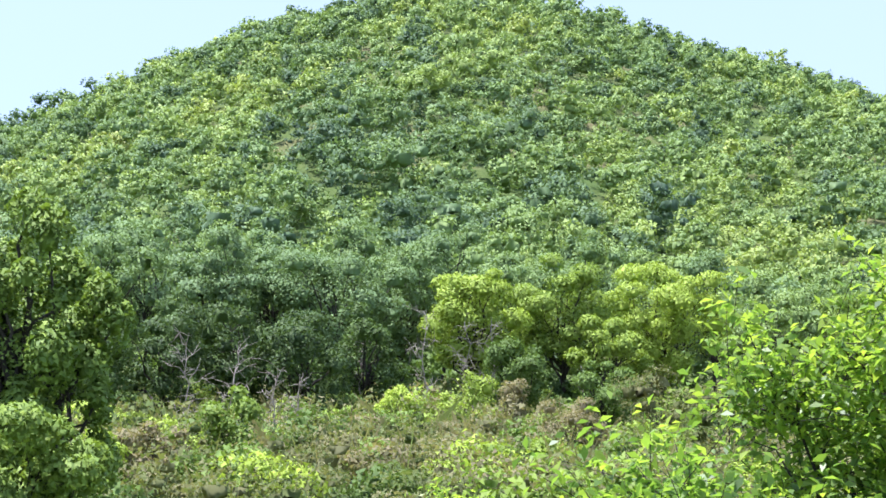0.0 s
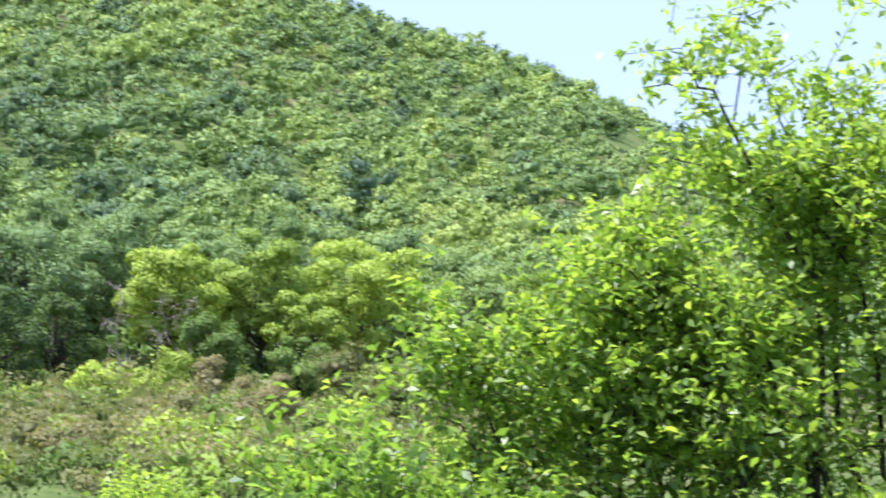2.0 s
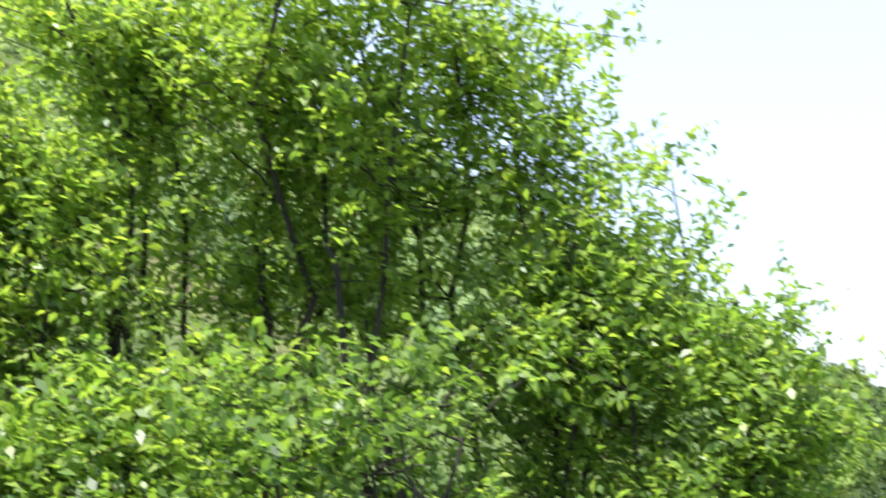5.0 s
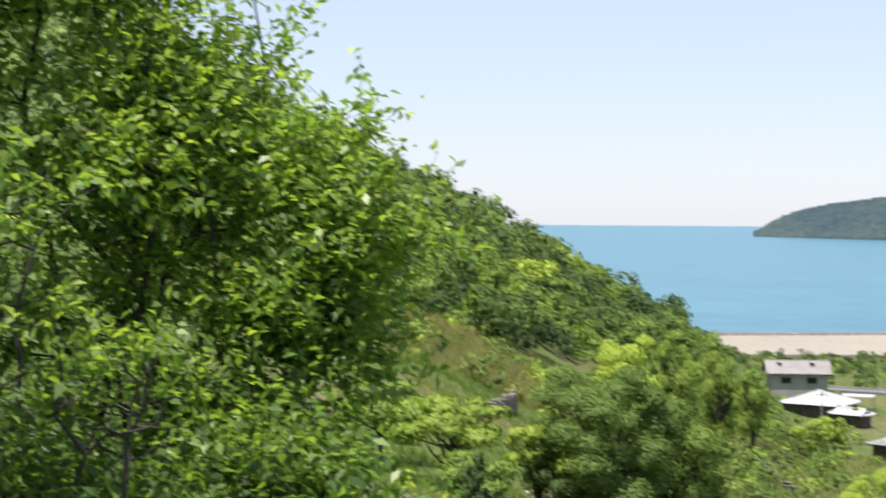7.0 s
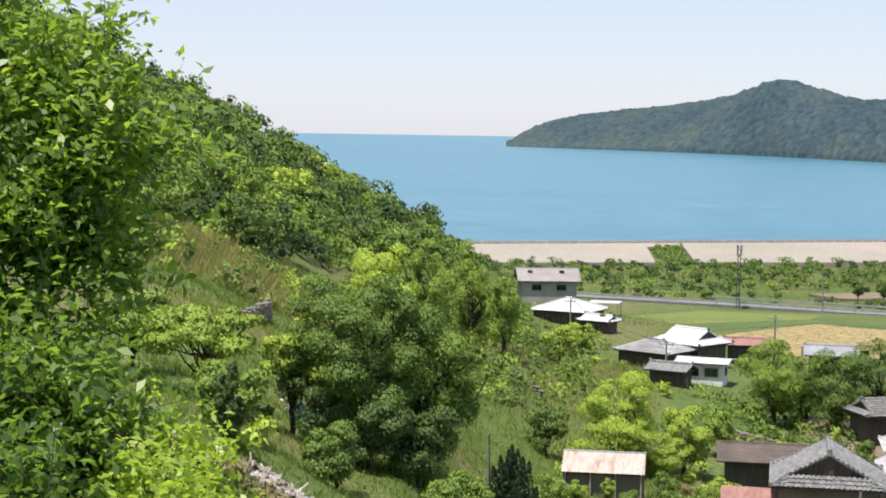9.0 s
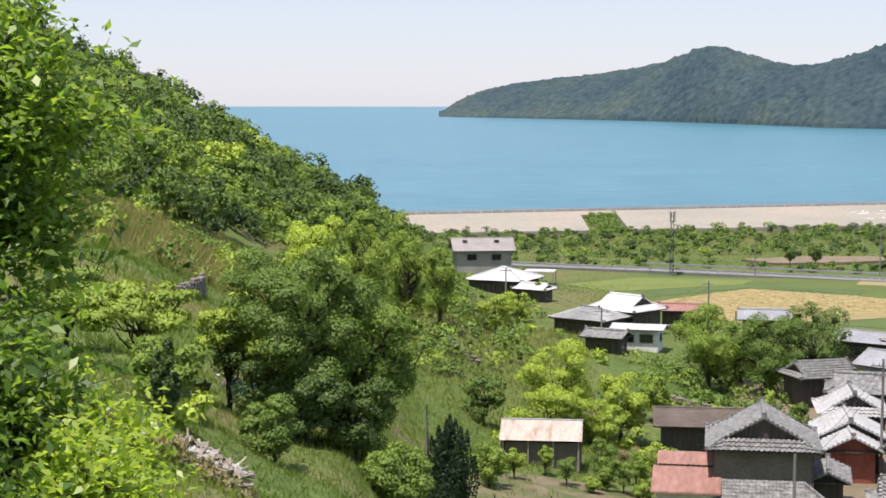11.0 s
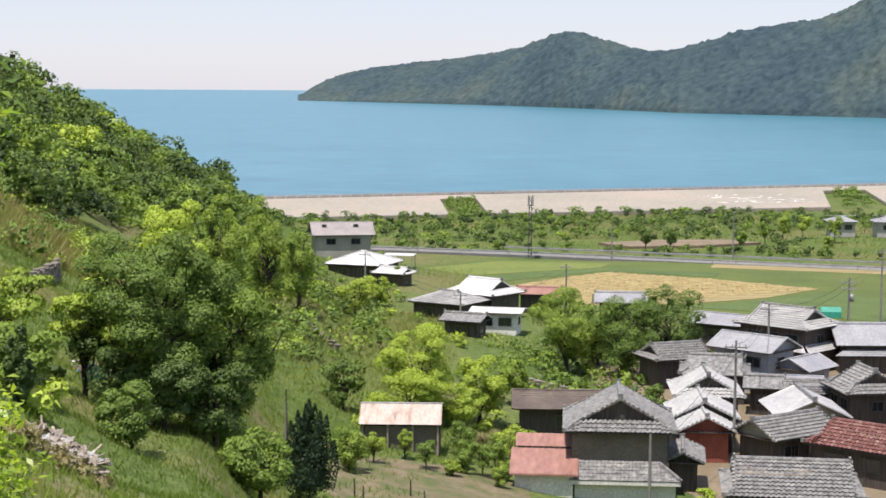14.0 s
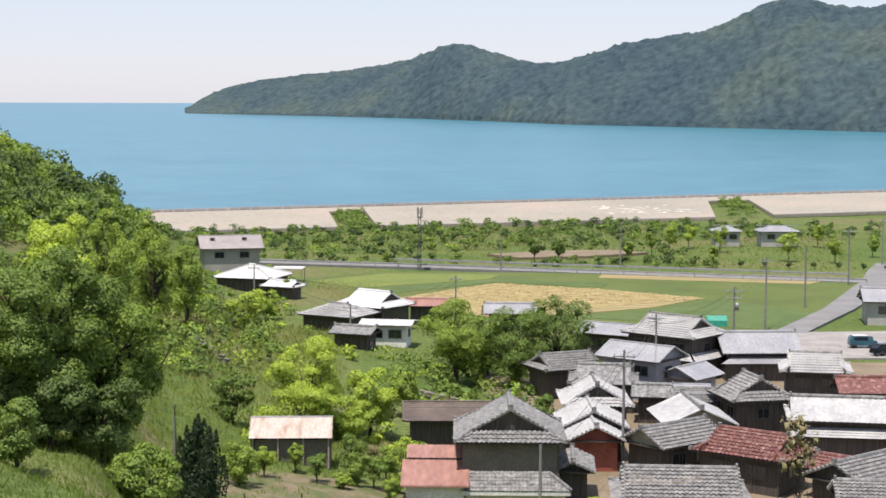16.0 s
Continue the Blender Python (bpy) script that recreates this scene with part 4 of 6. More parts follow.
def pent_front():
    """Tiled porch roof along the front of the gabled house."""
    t = thing("porch", pose(19.9, 125.8, 3.3, 0, 0, -7), "tiled porch roof with white fascia along the house", "porch")
    c, s = math.cos(radians(32)), math.sin(radians(32))
    V, F = tiled((-4.2, 0, 2.6), (4.2, 0, 2.6), (0, c, s), 2.2, 0, 1.6, 1.18, 0.30, 0.34, 0.045)
    part("roof_slope", mesh_of("roof_slope", V, F, [TILE]), None, t)
    part("fascia", Solid().box((0, 0.05, 2.42), (8.3, 0.08, 0.30)).mesh("fascia", WHITEWASH), None, t)
    part("wall", Solid().box((0, 1.6, 1.1), (7.6, 2.2, 2.8)).mesh("wall", WHITEWASH), None, t)
    part("hip_tile", Solid().beam((4.2, 0, 2.7), (2.6, 1.6, 3.7), 0.24, 0.24).mesh("hip_tile", TILE), None, t)


pent_front()


def field_shed():
    t = thing("field_shed", pose(3.1, 134.0, land_at(3.1, 135.5), 0, 0, -4), "open shed with a rusty corrugated sheet roof", "shed")
    V, F = tiled((-3.3, 0, 2.15), (3.3, 0, 2.15), unit(np.array((0, 3.2, 1.15))), 3.4, 0, 0, 1, 0.16, 1.75, 0.025)
    part("roof_slope", mesh_of("roof_slope", *weld(V, F), [RUSTY]), None, t)
    part("ridge_cap", Solid().beam((-3.35, 3.2, 3.32), (3.35, 3.2, 3.32), 0.3, 0.08).mesh("ridge_cap", STEEL), None, t)
    part("back_wall", Solid().box((0, 3.0, 1.3), (6.3, 0.08, 3.4)).mesh("back_wall", TIMBER), None, t)
    for sg in (-1, 1):
        part("side_wall", Solid().box((sg * 3.1, 1.6, 1.0), (0.08, 2.8, 2.4)).mesh("side_wall", TIMBER), None, t)
    part("front_panel", Solid().box((0.2, 0.5, 0.85), (6.1, 0.06, 2.2)).mesh("front_panel", DUN_WALL), None, t)
    for px in (-3.0, -1.0, 1.0, 3.0):
        part("post", Solid().box((px, 0.25, 0.9), (0.12, 0.12, 2.5)).mesh("post", DEADWOOD), None, t)


field_shed()


# ---------------- shore, fields and roads ----------------
def strip(name, pts, z, mat, label, category):
    """A flat piece of ground cover with a real edge."""
    bm = bmesh.new()
    top = [bm.verts.new((x, y, z)) for x, y in pts]
    low = [bm.verts.new((x, y, z - 0.8)) for x, y in pts]
    bm.faces.new(top)
    for i in range(len(pts)):
        bm.faces.new((top[i - 1], low[i - 1], low[i], top[i]))
    bmesh.ops.recalc_face_normals(bm, faces=bm.faces)
    me = bpy.data.meshes.new(name)
    bm.to_mesh(me)
    bm.free()
    me.materials.append(mat)
    return tagged(new(name, me), label, category, kind="structure")


strip("shore_apron", [(-28, 392), (20.8, 405), (21.0, 459), (31, 463), (30.4, 408), (120, 432), (136, 499), (150, 504), (138, 440), (300, 492), (600, 590), (600, 680), (207, 541), (-28, 456)],
      3.75, SAND, "pale sand-coloured concrete apron behind the sea wall", "pavement")
strip("green_field", [(6, 288), (22, 304), (60, 300), (100, 286), (110, 282), (84, 240), (72, 222), (46, 236), (30, 236), (14, 258)], 3.78, PADDY, "bright green young rice field", "field")
strip("stubble_field", [(22, 264), (41, 284), (57, 274), (71, 261), (60, 250), (46, 243), (33, 242)], 3.84, STUBBLE, "harvested straw-coloured field in rows", "field")
PADDY_LIGHT = plain("lighter_green_field", [(0.3, (0.110, 0.150, 0.030)), (0.7, (0.150, 0.182, 0.038))], 0.2, 0.9, 0, 0.05, 2.0)
PADDY_DARK = plain("darker_green_field", [(0.3, (0.060, 0.100, 0.024)), (0.7, (0.090, 0.130, 0.034))], 0.2, 0.9, 0, 0.05, 2.0)
strip("field_strip", [(10, 290), (24, 301), (44, 298), (41, 291), (18, 279)], 3.82, PADDY_LIGHT, "light green strip of young crop", "field")
strip("field_strip", [(18, 278), (41, 290.5), (60, 283), (58, 277), (41, 285.5), (21, 270)], 3.83, PADDY_DARK, "dark green strip of crop", "field")
strip("field_strip", [(62, 297), (98, 283.5), (94, 279), (60, 291)], 3.83, STUBBLE, "straw-coloured field margin along the road", "field")
strip("field_strip", [(47, 240), (72, 224), (84, 241), (72, 258), (61, 249)], 3.82, PADDY_DARK, "darker wet rice field", "field")
strip("dry_field", [(47, 337), (60, 343), (74, 344), (80, 338), (66, 331), (52, 329)], 3.74, EARTH, "bare brown field beyond the road", "field")
strip("road", [(-2, 330), (27, 319.5), (104, 287), (200, 246), (200, 239), (104, 280), (27, 312), (-2, 322)], 3.88, ASPHALT, "pale asphalt road across the plain", "road")
strip("lane", [(69.0, 221), (85, 246), (104, 282), (111, 298), (118, 312), (124, 309), (117, 295), (110, 281), (90, 246), (74, 221)], 3.92, ASPHALT, "narrow paved lane between the fields", "road")
strip("parking", [(66, 200), (72, 222), (110, 222), (110, 196)], 3.9, CONCRETE, "bare parking area beside the houses", "pavement")
strip("yard", [(62, 176), (70, 196), (110, 190), (110, 172)], 3.95, EARTH, "sandy bare yard behind the houses", "pavement")


strip("alley", [(23.5, 136), (25, 190), (62, 190), (66, 150), (60, 122), (36, 112), (27, 121)], 4.3, EARTH, "bare earth alleys between the village houses", "pavement")


def apron_marks():
    """Faded white chalk marks and a kerb line on the concrete apron."""
    rng = np.random.default_rng(88)
    for k in range(34):
        x = 92 + rng.uniform(0, 26)
        y = 437 + (x - 92) * 0.30 + rng.uniform(6, 38)
        w, q = rng.uniform(1.0, 3.4), rng.uniform(-0.5, 1.2)
        g = Solid().beam((x, y, 3.76), (x + w * math.cos(q), y + w * math.sin(q) * 2, 3.76), rng.uniform(0.4, 0.9), 0.03)
        tagged(new("chalk_mark", g.mesh("chalk_mark", WHITEWASH)), "faded white mark on the concrete apron", "mark", "apron marks")
    for x0, y0, x1, y1 in ((-28, 392.4, 20.6, 405.4), (30.6, 408.4, 120, 432.4), (138.4, 440.4, 300, 492.4)):
        tagged(new("kerb", Solid().beam((x0, y0, 3.8), (x1, y1, 3.8), 0.5, 0.3).mesh("kerb", CONCRETE)), "low concrete kerb along the apron's edge", "kerb", kind="structure")


apron_marks()


def sea_wall():
    t = tagged(new("sea_wall"), "long grey concrete sea wall with railing posts", "wall", kind="structure")
    pts = [(-28, 458.2), (90, 500.0), (207, 543), (600, 683)]
    for (x0, y0), (x1, y1) in zip(pts, pts[1:]):
        part("wall_run", Solid().beam((x0, y0, 3.7), (x1, y1, 3.7), 0.8, 1.2).mesh("wall_run", CONCRETE), None, t)
        part("rail", Solid().beam((x0, y0 - 1.5, 4.5), (x1, y1 - 1.5, 4.5), 0.10, 0.10).mesh("rail", STEEL), None, t)
    for i in range(84):
        x = -26 + i * 2.9
        y = 458.2 + (x + 28) * 0.357 - 1.5
        part("post", Solid().box((x, y, 4.1), (0.35, 0.25, 0.9)).mesh("post", PLASTER), None, t)


sea_wall()


def road_rail():
    t = tagged(new("guard_rail"), "white steel guard rail beside the road", "fence", kind="structure")
    for (x0, y0, x1, y1) in ((-2, 321.4, 27, 311.4), (27, 311.4, 104, 279.2), (27, 320.2, 104, 287.8)):
        part("rail", Solid().beam((x0, y0, 4.5), (x1, y1, 4.5), 0.10, 0.32).mesh("rail", STEEL), None, t)
        n = int(math.hypot(x1 - x0, y1 - y0) / 4)
        for i in range(n + 1):
            s = i / n
            part("post", Solid().box((x0 + (x1 - x0) * s, y0 + (y1 - y0) * s, 4.2), (0.12, 0.12, 0.8)).mesh("post", STEEL), None, t)


road_rail()


# ---------------- poles and wires ----------------
def utility_pole(x, y, z, h, arms, label="grey concrete utility pole with crossarms", turn=-15, r=0.15, can=False):
    t = thing("utility_pole", pose(x, y, z - 0.2, 0, 0, turn), label, "utility pole", "utility poles")
    tv, tf = tubes([[((0, 0, 0), r), ((0, 0, h * 0.5), r * 0.85), ((0, 0, h + 0.2), r * 0.65)]], 8)
    part("pole", mesh_of("pole", tv, tf, [POLE_MAT], smooth=True), None, t)
    for k in range(arms):
        a = part("crossarm", Solid().box((0, -0.12, h - 0.35 - 0.8 * k), (1.9 - 0.3 * k, 0.10, 0.12)).mesh("crossarm", STEEL), None, t)
        for q in (-0.8, -0.3, 0.3, 0.8):
            part("insulator", Solid().beam((q, -0.12, h - 0.29 - 0.8 * k), (q, -0.12, h - 0.08 - 0.8 * k), 0.09, 0.09).mesh("insulator", PLASTER), None, a)
    if can:
        tv, tf = tubes([[((0.32, 0, h - 2.6), 0.02), ((0.32, 0, h - 2.58), 0.24), ((0.32, 0, h - 1.75), 0.24), ((0.32, 0, h - 1.7), 0.02)]], 10)
        part("transformer", mesh_of("transformer", tv, tf, [STEEL], smooth=True), None, t)
    return t


POLES = [(31.1, 139.4, 4, 10.5, 2, False), (42.2, 174.1, 4, 9.0, 1, False), (56.1, 193.3, 4, 9.5, 2, True), (69.6, 224.8, 3.8, 10, 1, False), (83.1, 248.8, 3.8, 9.5, 0, False),
         (100.3, 277.9, 3.8, 9.5, 1, False), (35.2, 140.8, 4, 3.6, 0, False), (66.2, 301.2, 3.8, 9, 0, False), (20.6, 119.2, 4, 6.9, 0, False), (0.6, 262, 4, 5.5, 1, False),
         (12.4, 212.0, 4, 5.6, 1, False), (29.0, 240.0, 4, 6.0, 1, False), (26.0, 190.0, 4, 8.0, 0, False), (118, 309, 3.8, 9, 1, False), (45, 305, 3.8, 6, 0, False)]
for x, y, z, h, arms, can in POLES:
    utility_pole(x, y, z, h, arms, can=can)
utility_pole(-5.0, 112.5, land_at(-5.0, 112.5), 5.4, 0, "dark slender wooden pole on the grass slope", r=0.07)
utility_pole(*polar_xy(14.0, 122), land_at(*polar_xy(14.0, 122)), 3.4, 0, "thin wooden post beside the terrace", r=0.06)


def radio_mast():
    t = thing("radio_mast", pose(30.5, 307.6, 3.7), "tall dark lattice mast with antenna panels", "mast")
    for sx in (-1, 1):
        for sy in (-1, 1):
            part("leg", Solid().beam((sx * 0.28, sy * 0.28, 0), (sx * 0.2, sy * 0.2, 11.2), 0.09, 0.09).mesh("leg", DARK_STEEL), None, t)
    for k in range(10):
        z0, z1 = k * 1.1, (k + 1) * 1.1
        s = -1 if k % 2 else 1
        for sy in (-1, 1):
            part("brace", Solid().beam((-0.26 * s, sy * 0.24, z0), (0.26 * s, sy * 0.24, z1), 0.05, 0.05).mesh("brace", DARK_STEEL), None, t)
    part("platform", Solid().box((0, 0, 9.6), (1.1, 1.1, 0.1)).mesh("platform", DARK_STEEL), None, t)
    for q in (-0.4, 0.4):
        part("antenna", Solid().box((q, -0.3, 10.6), (0.25, 0.15, 1.6)).mesh("antenna", STEEL), None, t)


radio_mast()


def wire(p, q, sag, label="thin black overhead cable between poles"):
    p, q = Vector(p), Vector(q)
    path = []
    for i in range(13):
        s = i / 12
        a = p.lerp(q, s)
        path.append(((a.x, a.y, a.z - sag * 4 * s * (1 - s)), 0.018))
    tv, tf = tubes([path], 4)
    ob = new("cable", mesh_of("cable", tv, tf, [RUBBER]))
    return tagged(ob, label, "cable", "overhead cables")


for i, j in ((0, 1), (1, 2), (2, 3), (3, 4), (4, 5), (10, 11), (9, 10), (8, 0)):
    a, b = POLES[i], POLES[j]
    for dz in (0.3, 1.1):
        wire((a[0], a[1], a[2] + a[3] - dz), (b[0], b[1], b[2] + b[3] - dz), 0.9)


# ---------------- vehicles and yard things ----------------
def small_van(x, y, rot, paint, label, low=False):
    t = thing("parked_car", pose(x, y, 3.92, 0, 0, rot), label, "car", "parked cars")
    prof = [(-1.75, 0.3), (1.75, 0.3), (1.78, 0.85), (1.2, 0.95), (0.75, 1.5), (-1.5, 1.55), (-1.75, 1.0)] if not low else \
        [(-2.1, 0.3), (2.1, 0.3), (2.12, 0.75), (1.2, 0.9), (0.5, 1.38), (-1.2, 1.4), (-2.0, 0.95)]
    bm = bmesh.new()
    rows = [[bm.verts.new((a, s * (0.72 if b < 1.2 else 0.62), b)) for a, b in prof] for s in (-1, 1)]
    bm.faces.new(rows[0])
    bm.faces.new(rows[1][::-1])
    for i in range(len(prof)):
        bm.faces.new((rows[0][i - 1], rows[1][i - 1], rows[1][i], rows[0][i]))
    bmesh.ops.recalc_face_normals(bm, faces=bm.faces)
    bmesh.ops.bevel(bm, geom=bm.edges[:], offset=0.05, segments=2, affect="EDGES")
    part("body", bm, paint, t)
    for s in (-1, 1):
        part("side_window", Solid().box((-0.35, s * 0.68, 1.2), (1.7, 0.08, 0.36)).mesh("side_window", GLASS), None, t)
        for q in (-1.15, 1.15):
            tv, tf = tubes([[((q, s * 0.62, 0.3), 0.02), ((q, s * 0.62, 0.3), 0.3), ((q, s * 0.76, 0.3), 0.3), ((q, s * 0.77, 0.3), 0.02)]], 14)
            part("wheel", mesh_of("wheel", tv, tf, [RUBBER]), None, t)
    part("windscreen", Solid().beam((1.16, -0.55, 1.2), (1.16, 0.55, 1.2), 0.05, 0.42).mesh("windscreen", GLASS), None, t)
    part("roof_panel", Solid().box((-0.4, 0, 1.56 if not low else 1.41), (1.8, 1.2, 0.05)).mesh("roof_panel", METAL_WHITE if not low else paint), None, t)


CAR_TEAL = plain("teal_car_paint", [(0.3, (0.03, 0.10, 0.13)), (0.7, (0.04, 0.12, 0.15))], 0.5, 0.25, 0.2)
CAR_DARK = plain("dark_car_paint", [(0.3, (0.015, 0.02, 0.03)), (0.7, (0.02, 0.025, 0.035))], 0.5, 0.2, 0.3)
small_van(77.0, 207.6, -5, CAR_TEAL, "blue-green kei van with white roof, parked")
small_van(77.8, 201.4, 15, CAR_DARK, "dark blue car parked in the yard", True)
small_van(4.6, 293, 0, METAL_WHITE, "white car parked under a carport")


def carport():
    t = thing("carport", pose(6.5, 290, 3.8, 0, 0, -10), "open carport with a flat white roof", "carport")
    part("roof_panel", Solid().box((0, 0, 2.3), (5.2, 4.0, 0.12)).mesh("roof_panel", METAL_WHITE), None, t)
    for sx in (-2.4, 0, 2.4):
        for sy in (-1.8, 1.8):
            part("post", Solid().box((sx, sy, 1.1), (0.12, 0.12, 2.3)).mesh("post", STEEL), None, t)


carport()
TEAL = plain("green_tarpaulin", [(0.3, (0.02, 0.25, 0.18)), (0.7, (0.04, 0.34, 0.25))], 2.0, 0.5, 0, 0.03, 3.0)
tt = thing("covered_stack", pose(64.1, 229.5, 3.8, 0, 0, -8), "stack covered by a bright green tarpaulin", "stack")
part("tarpaulin", Solid().beam((-1.4, 0, 0.7), (1.4, 0, 0.7), 1.5, 1.4).mesh("tarpaulin", TEAL), None, tt)

# buildings of the park by the shore
for k, (x, y, w) in enumerate([(101.5, 357.5, 6.5), (112.5, 356.5, 9)]):
    house(x, y, -5, w, 6, 2.8, "low grey roofed park building by the shore", METAL_GREY, PLASTER, "flat", 20, 2.5, wins=2, z=3.7)


# ---------------- dry stone walls of the terraces ----------------
def stone_wall(a0, d0, a1, d1, h, seed, label="dry stone retaining wall of a field terrace", top=None):
    rng = np.random.default_rng(seed)
    (x0, y0), (x1, y1) = polar_xy(a0, d0), polar_xy(a1, d1)
    t = tagged(new("terrace_wall"), label, "wall", kind="structure")
    ln = math.hypot(x1 - x0, y1 - y0)
    n = int(ln / 0.55)
    rows = max(int(h / 0.32), 2)
    blocks = [Solid() for _ in range(5)]
    ms = []
    for b in blocks:
        bm = bmesh.new()
        bmesh.ops.create_cube(bm, size=1)
        for v in bm.verts:
            v.co += Vector(rng.normal(size=3) * 0.07)
        bmesh.ops.bevel(bm, geom=bm.edges[:], offset=0.12, segments=1, affect="EDGES")
        me = bpy.data.meshes.new("stone")
        bm.to_mesh(me)
        bm.free()
        me.materials.append(STONE)
        ms.append(me)
    turn = math.atan2(y1 - y0, x1 - x0)
    for i in range(n):
        s = (i + 0.5) / n
        x, y = x0 + (x1 - x0) * s, y0 + (y1 - y0) * s
        zb = land_at(x, y) - 0.4
        for r in range(rows if top is None else max(int((top - zb) / 0.31), 2)):
            o = new("stone", ms[rng.integers(5)])
            o.parent = t
            o.matrix_basis = Matrix.LocRotScale((x + rng.normal() * 0.05 + (r % 2) * 0.2 * math.cos(turn), y + rng.normal() * 0.05, zb + r * 0.31), Euler((0, 0, turn + rng.normal() * 0.1)),
                                                (rng.uniform(0.5, 0.68), rng.uniform(0.4, 0.55), rng.uniform(0.30, 0.36)))


stone_wall(11.4, 130, 10.0, 145, 2.2, 1, top=21.1)
stone_wall(9.2, 96, 8.0, 104, 1.5, 2)
stone_wall(1.9, 182, 0.8, 180, 1.5, 3, "broken stone wall at the edge of the grass slope")
stone_wall(-5.2, 178, -9.0, 170, 1.4, 4, "crumbling stone wall of a vegetable plot")


# ---------------- trees in the middle distance ----------------
MID = [  # bearing, distance, height, spread, tint, leaves
    (62.3, 110, 12.0, 11.5, 0.22, 4600), (66.4, 112, 12.0, 11, 0.20, 4400), (64.3, 118, 12.5, 10, 0.24, 3000), (60.0, 114, 11, 8, 0.30, 2800), (57.7, 110, 10.8, 9.0, 0.74, 4600),
    (54.6, 114, 11, 9.5, 0.56, 4000), (51.2, 118, 12.0, 11.0, 0.80, 4600), (53.0, 110, 8, 6.5, 0.62, 2400), (47.8, 124, 11, 10, 0.45, 2600), (44.5, 126, 11, 10, 0.5, 2400), (41, 126, 11, 10, 0.5, 2000),
    (70.2, 112, 12, 10, 0.3, 3000), (56.2, 122, 12, 9, 0.35, 2400), (68.5, 124, 13, 10, 0.25, 2400), (61.5, 128, 13, 11, 0.3, 2400), (58.6, 130, 13, 10, 0.26, 2400), (54.0, 132, 13, 11, 0.3, 2400), (49.5, 134, 13, 10, 0.24, 2400),
    (65.6, 136, 13, 11, 0.4, 2200), (52.0, 140, 12, 10, 0.45, 2000), (46.0, 138, 12, 10, 0.4, 2000), (73.5, 118, 12, 10, 0.4, 2400)]
for k, (a, d, h, w, tint, n) in enumerate(MID):
    leafy_tree("woodland_tree", a, d, h, w, "broadleaf tree at the foot of the wooded hill", tint + (0.05 if tint < 0.5 else 0.02), 200 + k, 0.12, int(n * 1.6), 0.27, FOREST if tint < 0.5 else CLUMP, 26)

# understory row added; its dark tints stand for shade at the woods' foot
for k, (a, d, h, w, tint) in enumerate([(70.4, 86, 7.0, 5.6, 0.16), (68.0, 88, 7.6, 6.0, 0.10), (65.6, 90, 7.8, 6.4, 0.14), (63.4, 88, 8.2, 6.6, 0.10), (61.2, 92, 7.0, 5.4, 0.18), (56.2, 98, 6.4, 5.0, 0.30), (53.2, 98, 6.0, 5.2, 0.36)]):
    leafy_tree("understory_tree", a, d, h, w, "added understory tree at the wood's edge, tinted dark for shade", tint, 260 + k, 0.0, 3000, 0.22, CLUMP, 16)

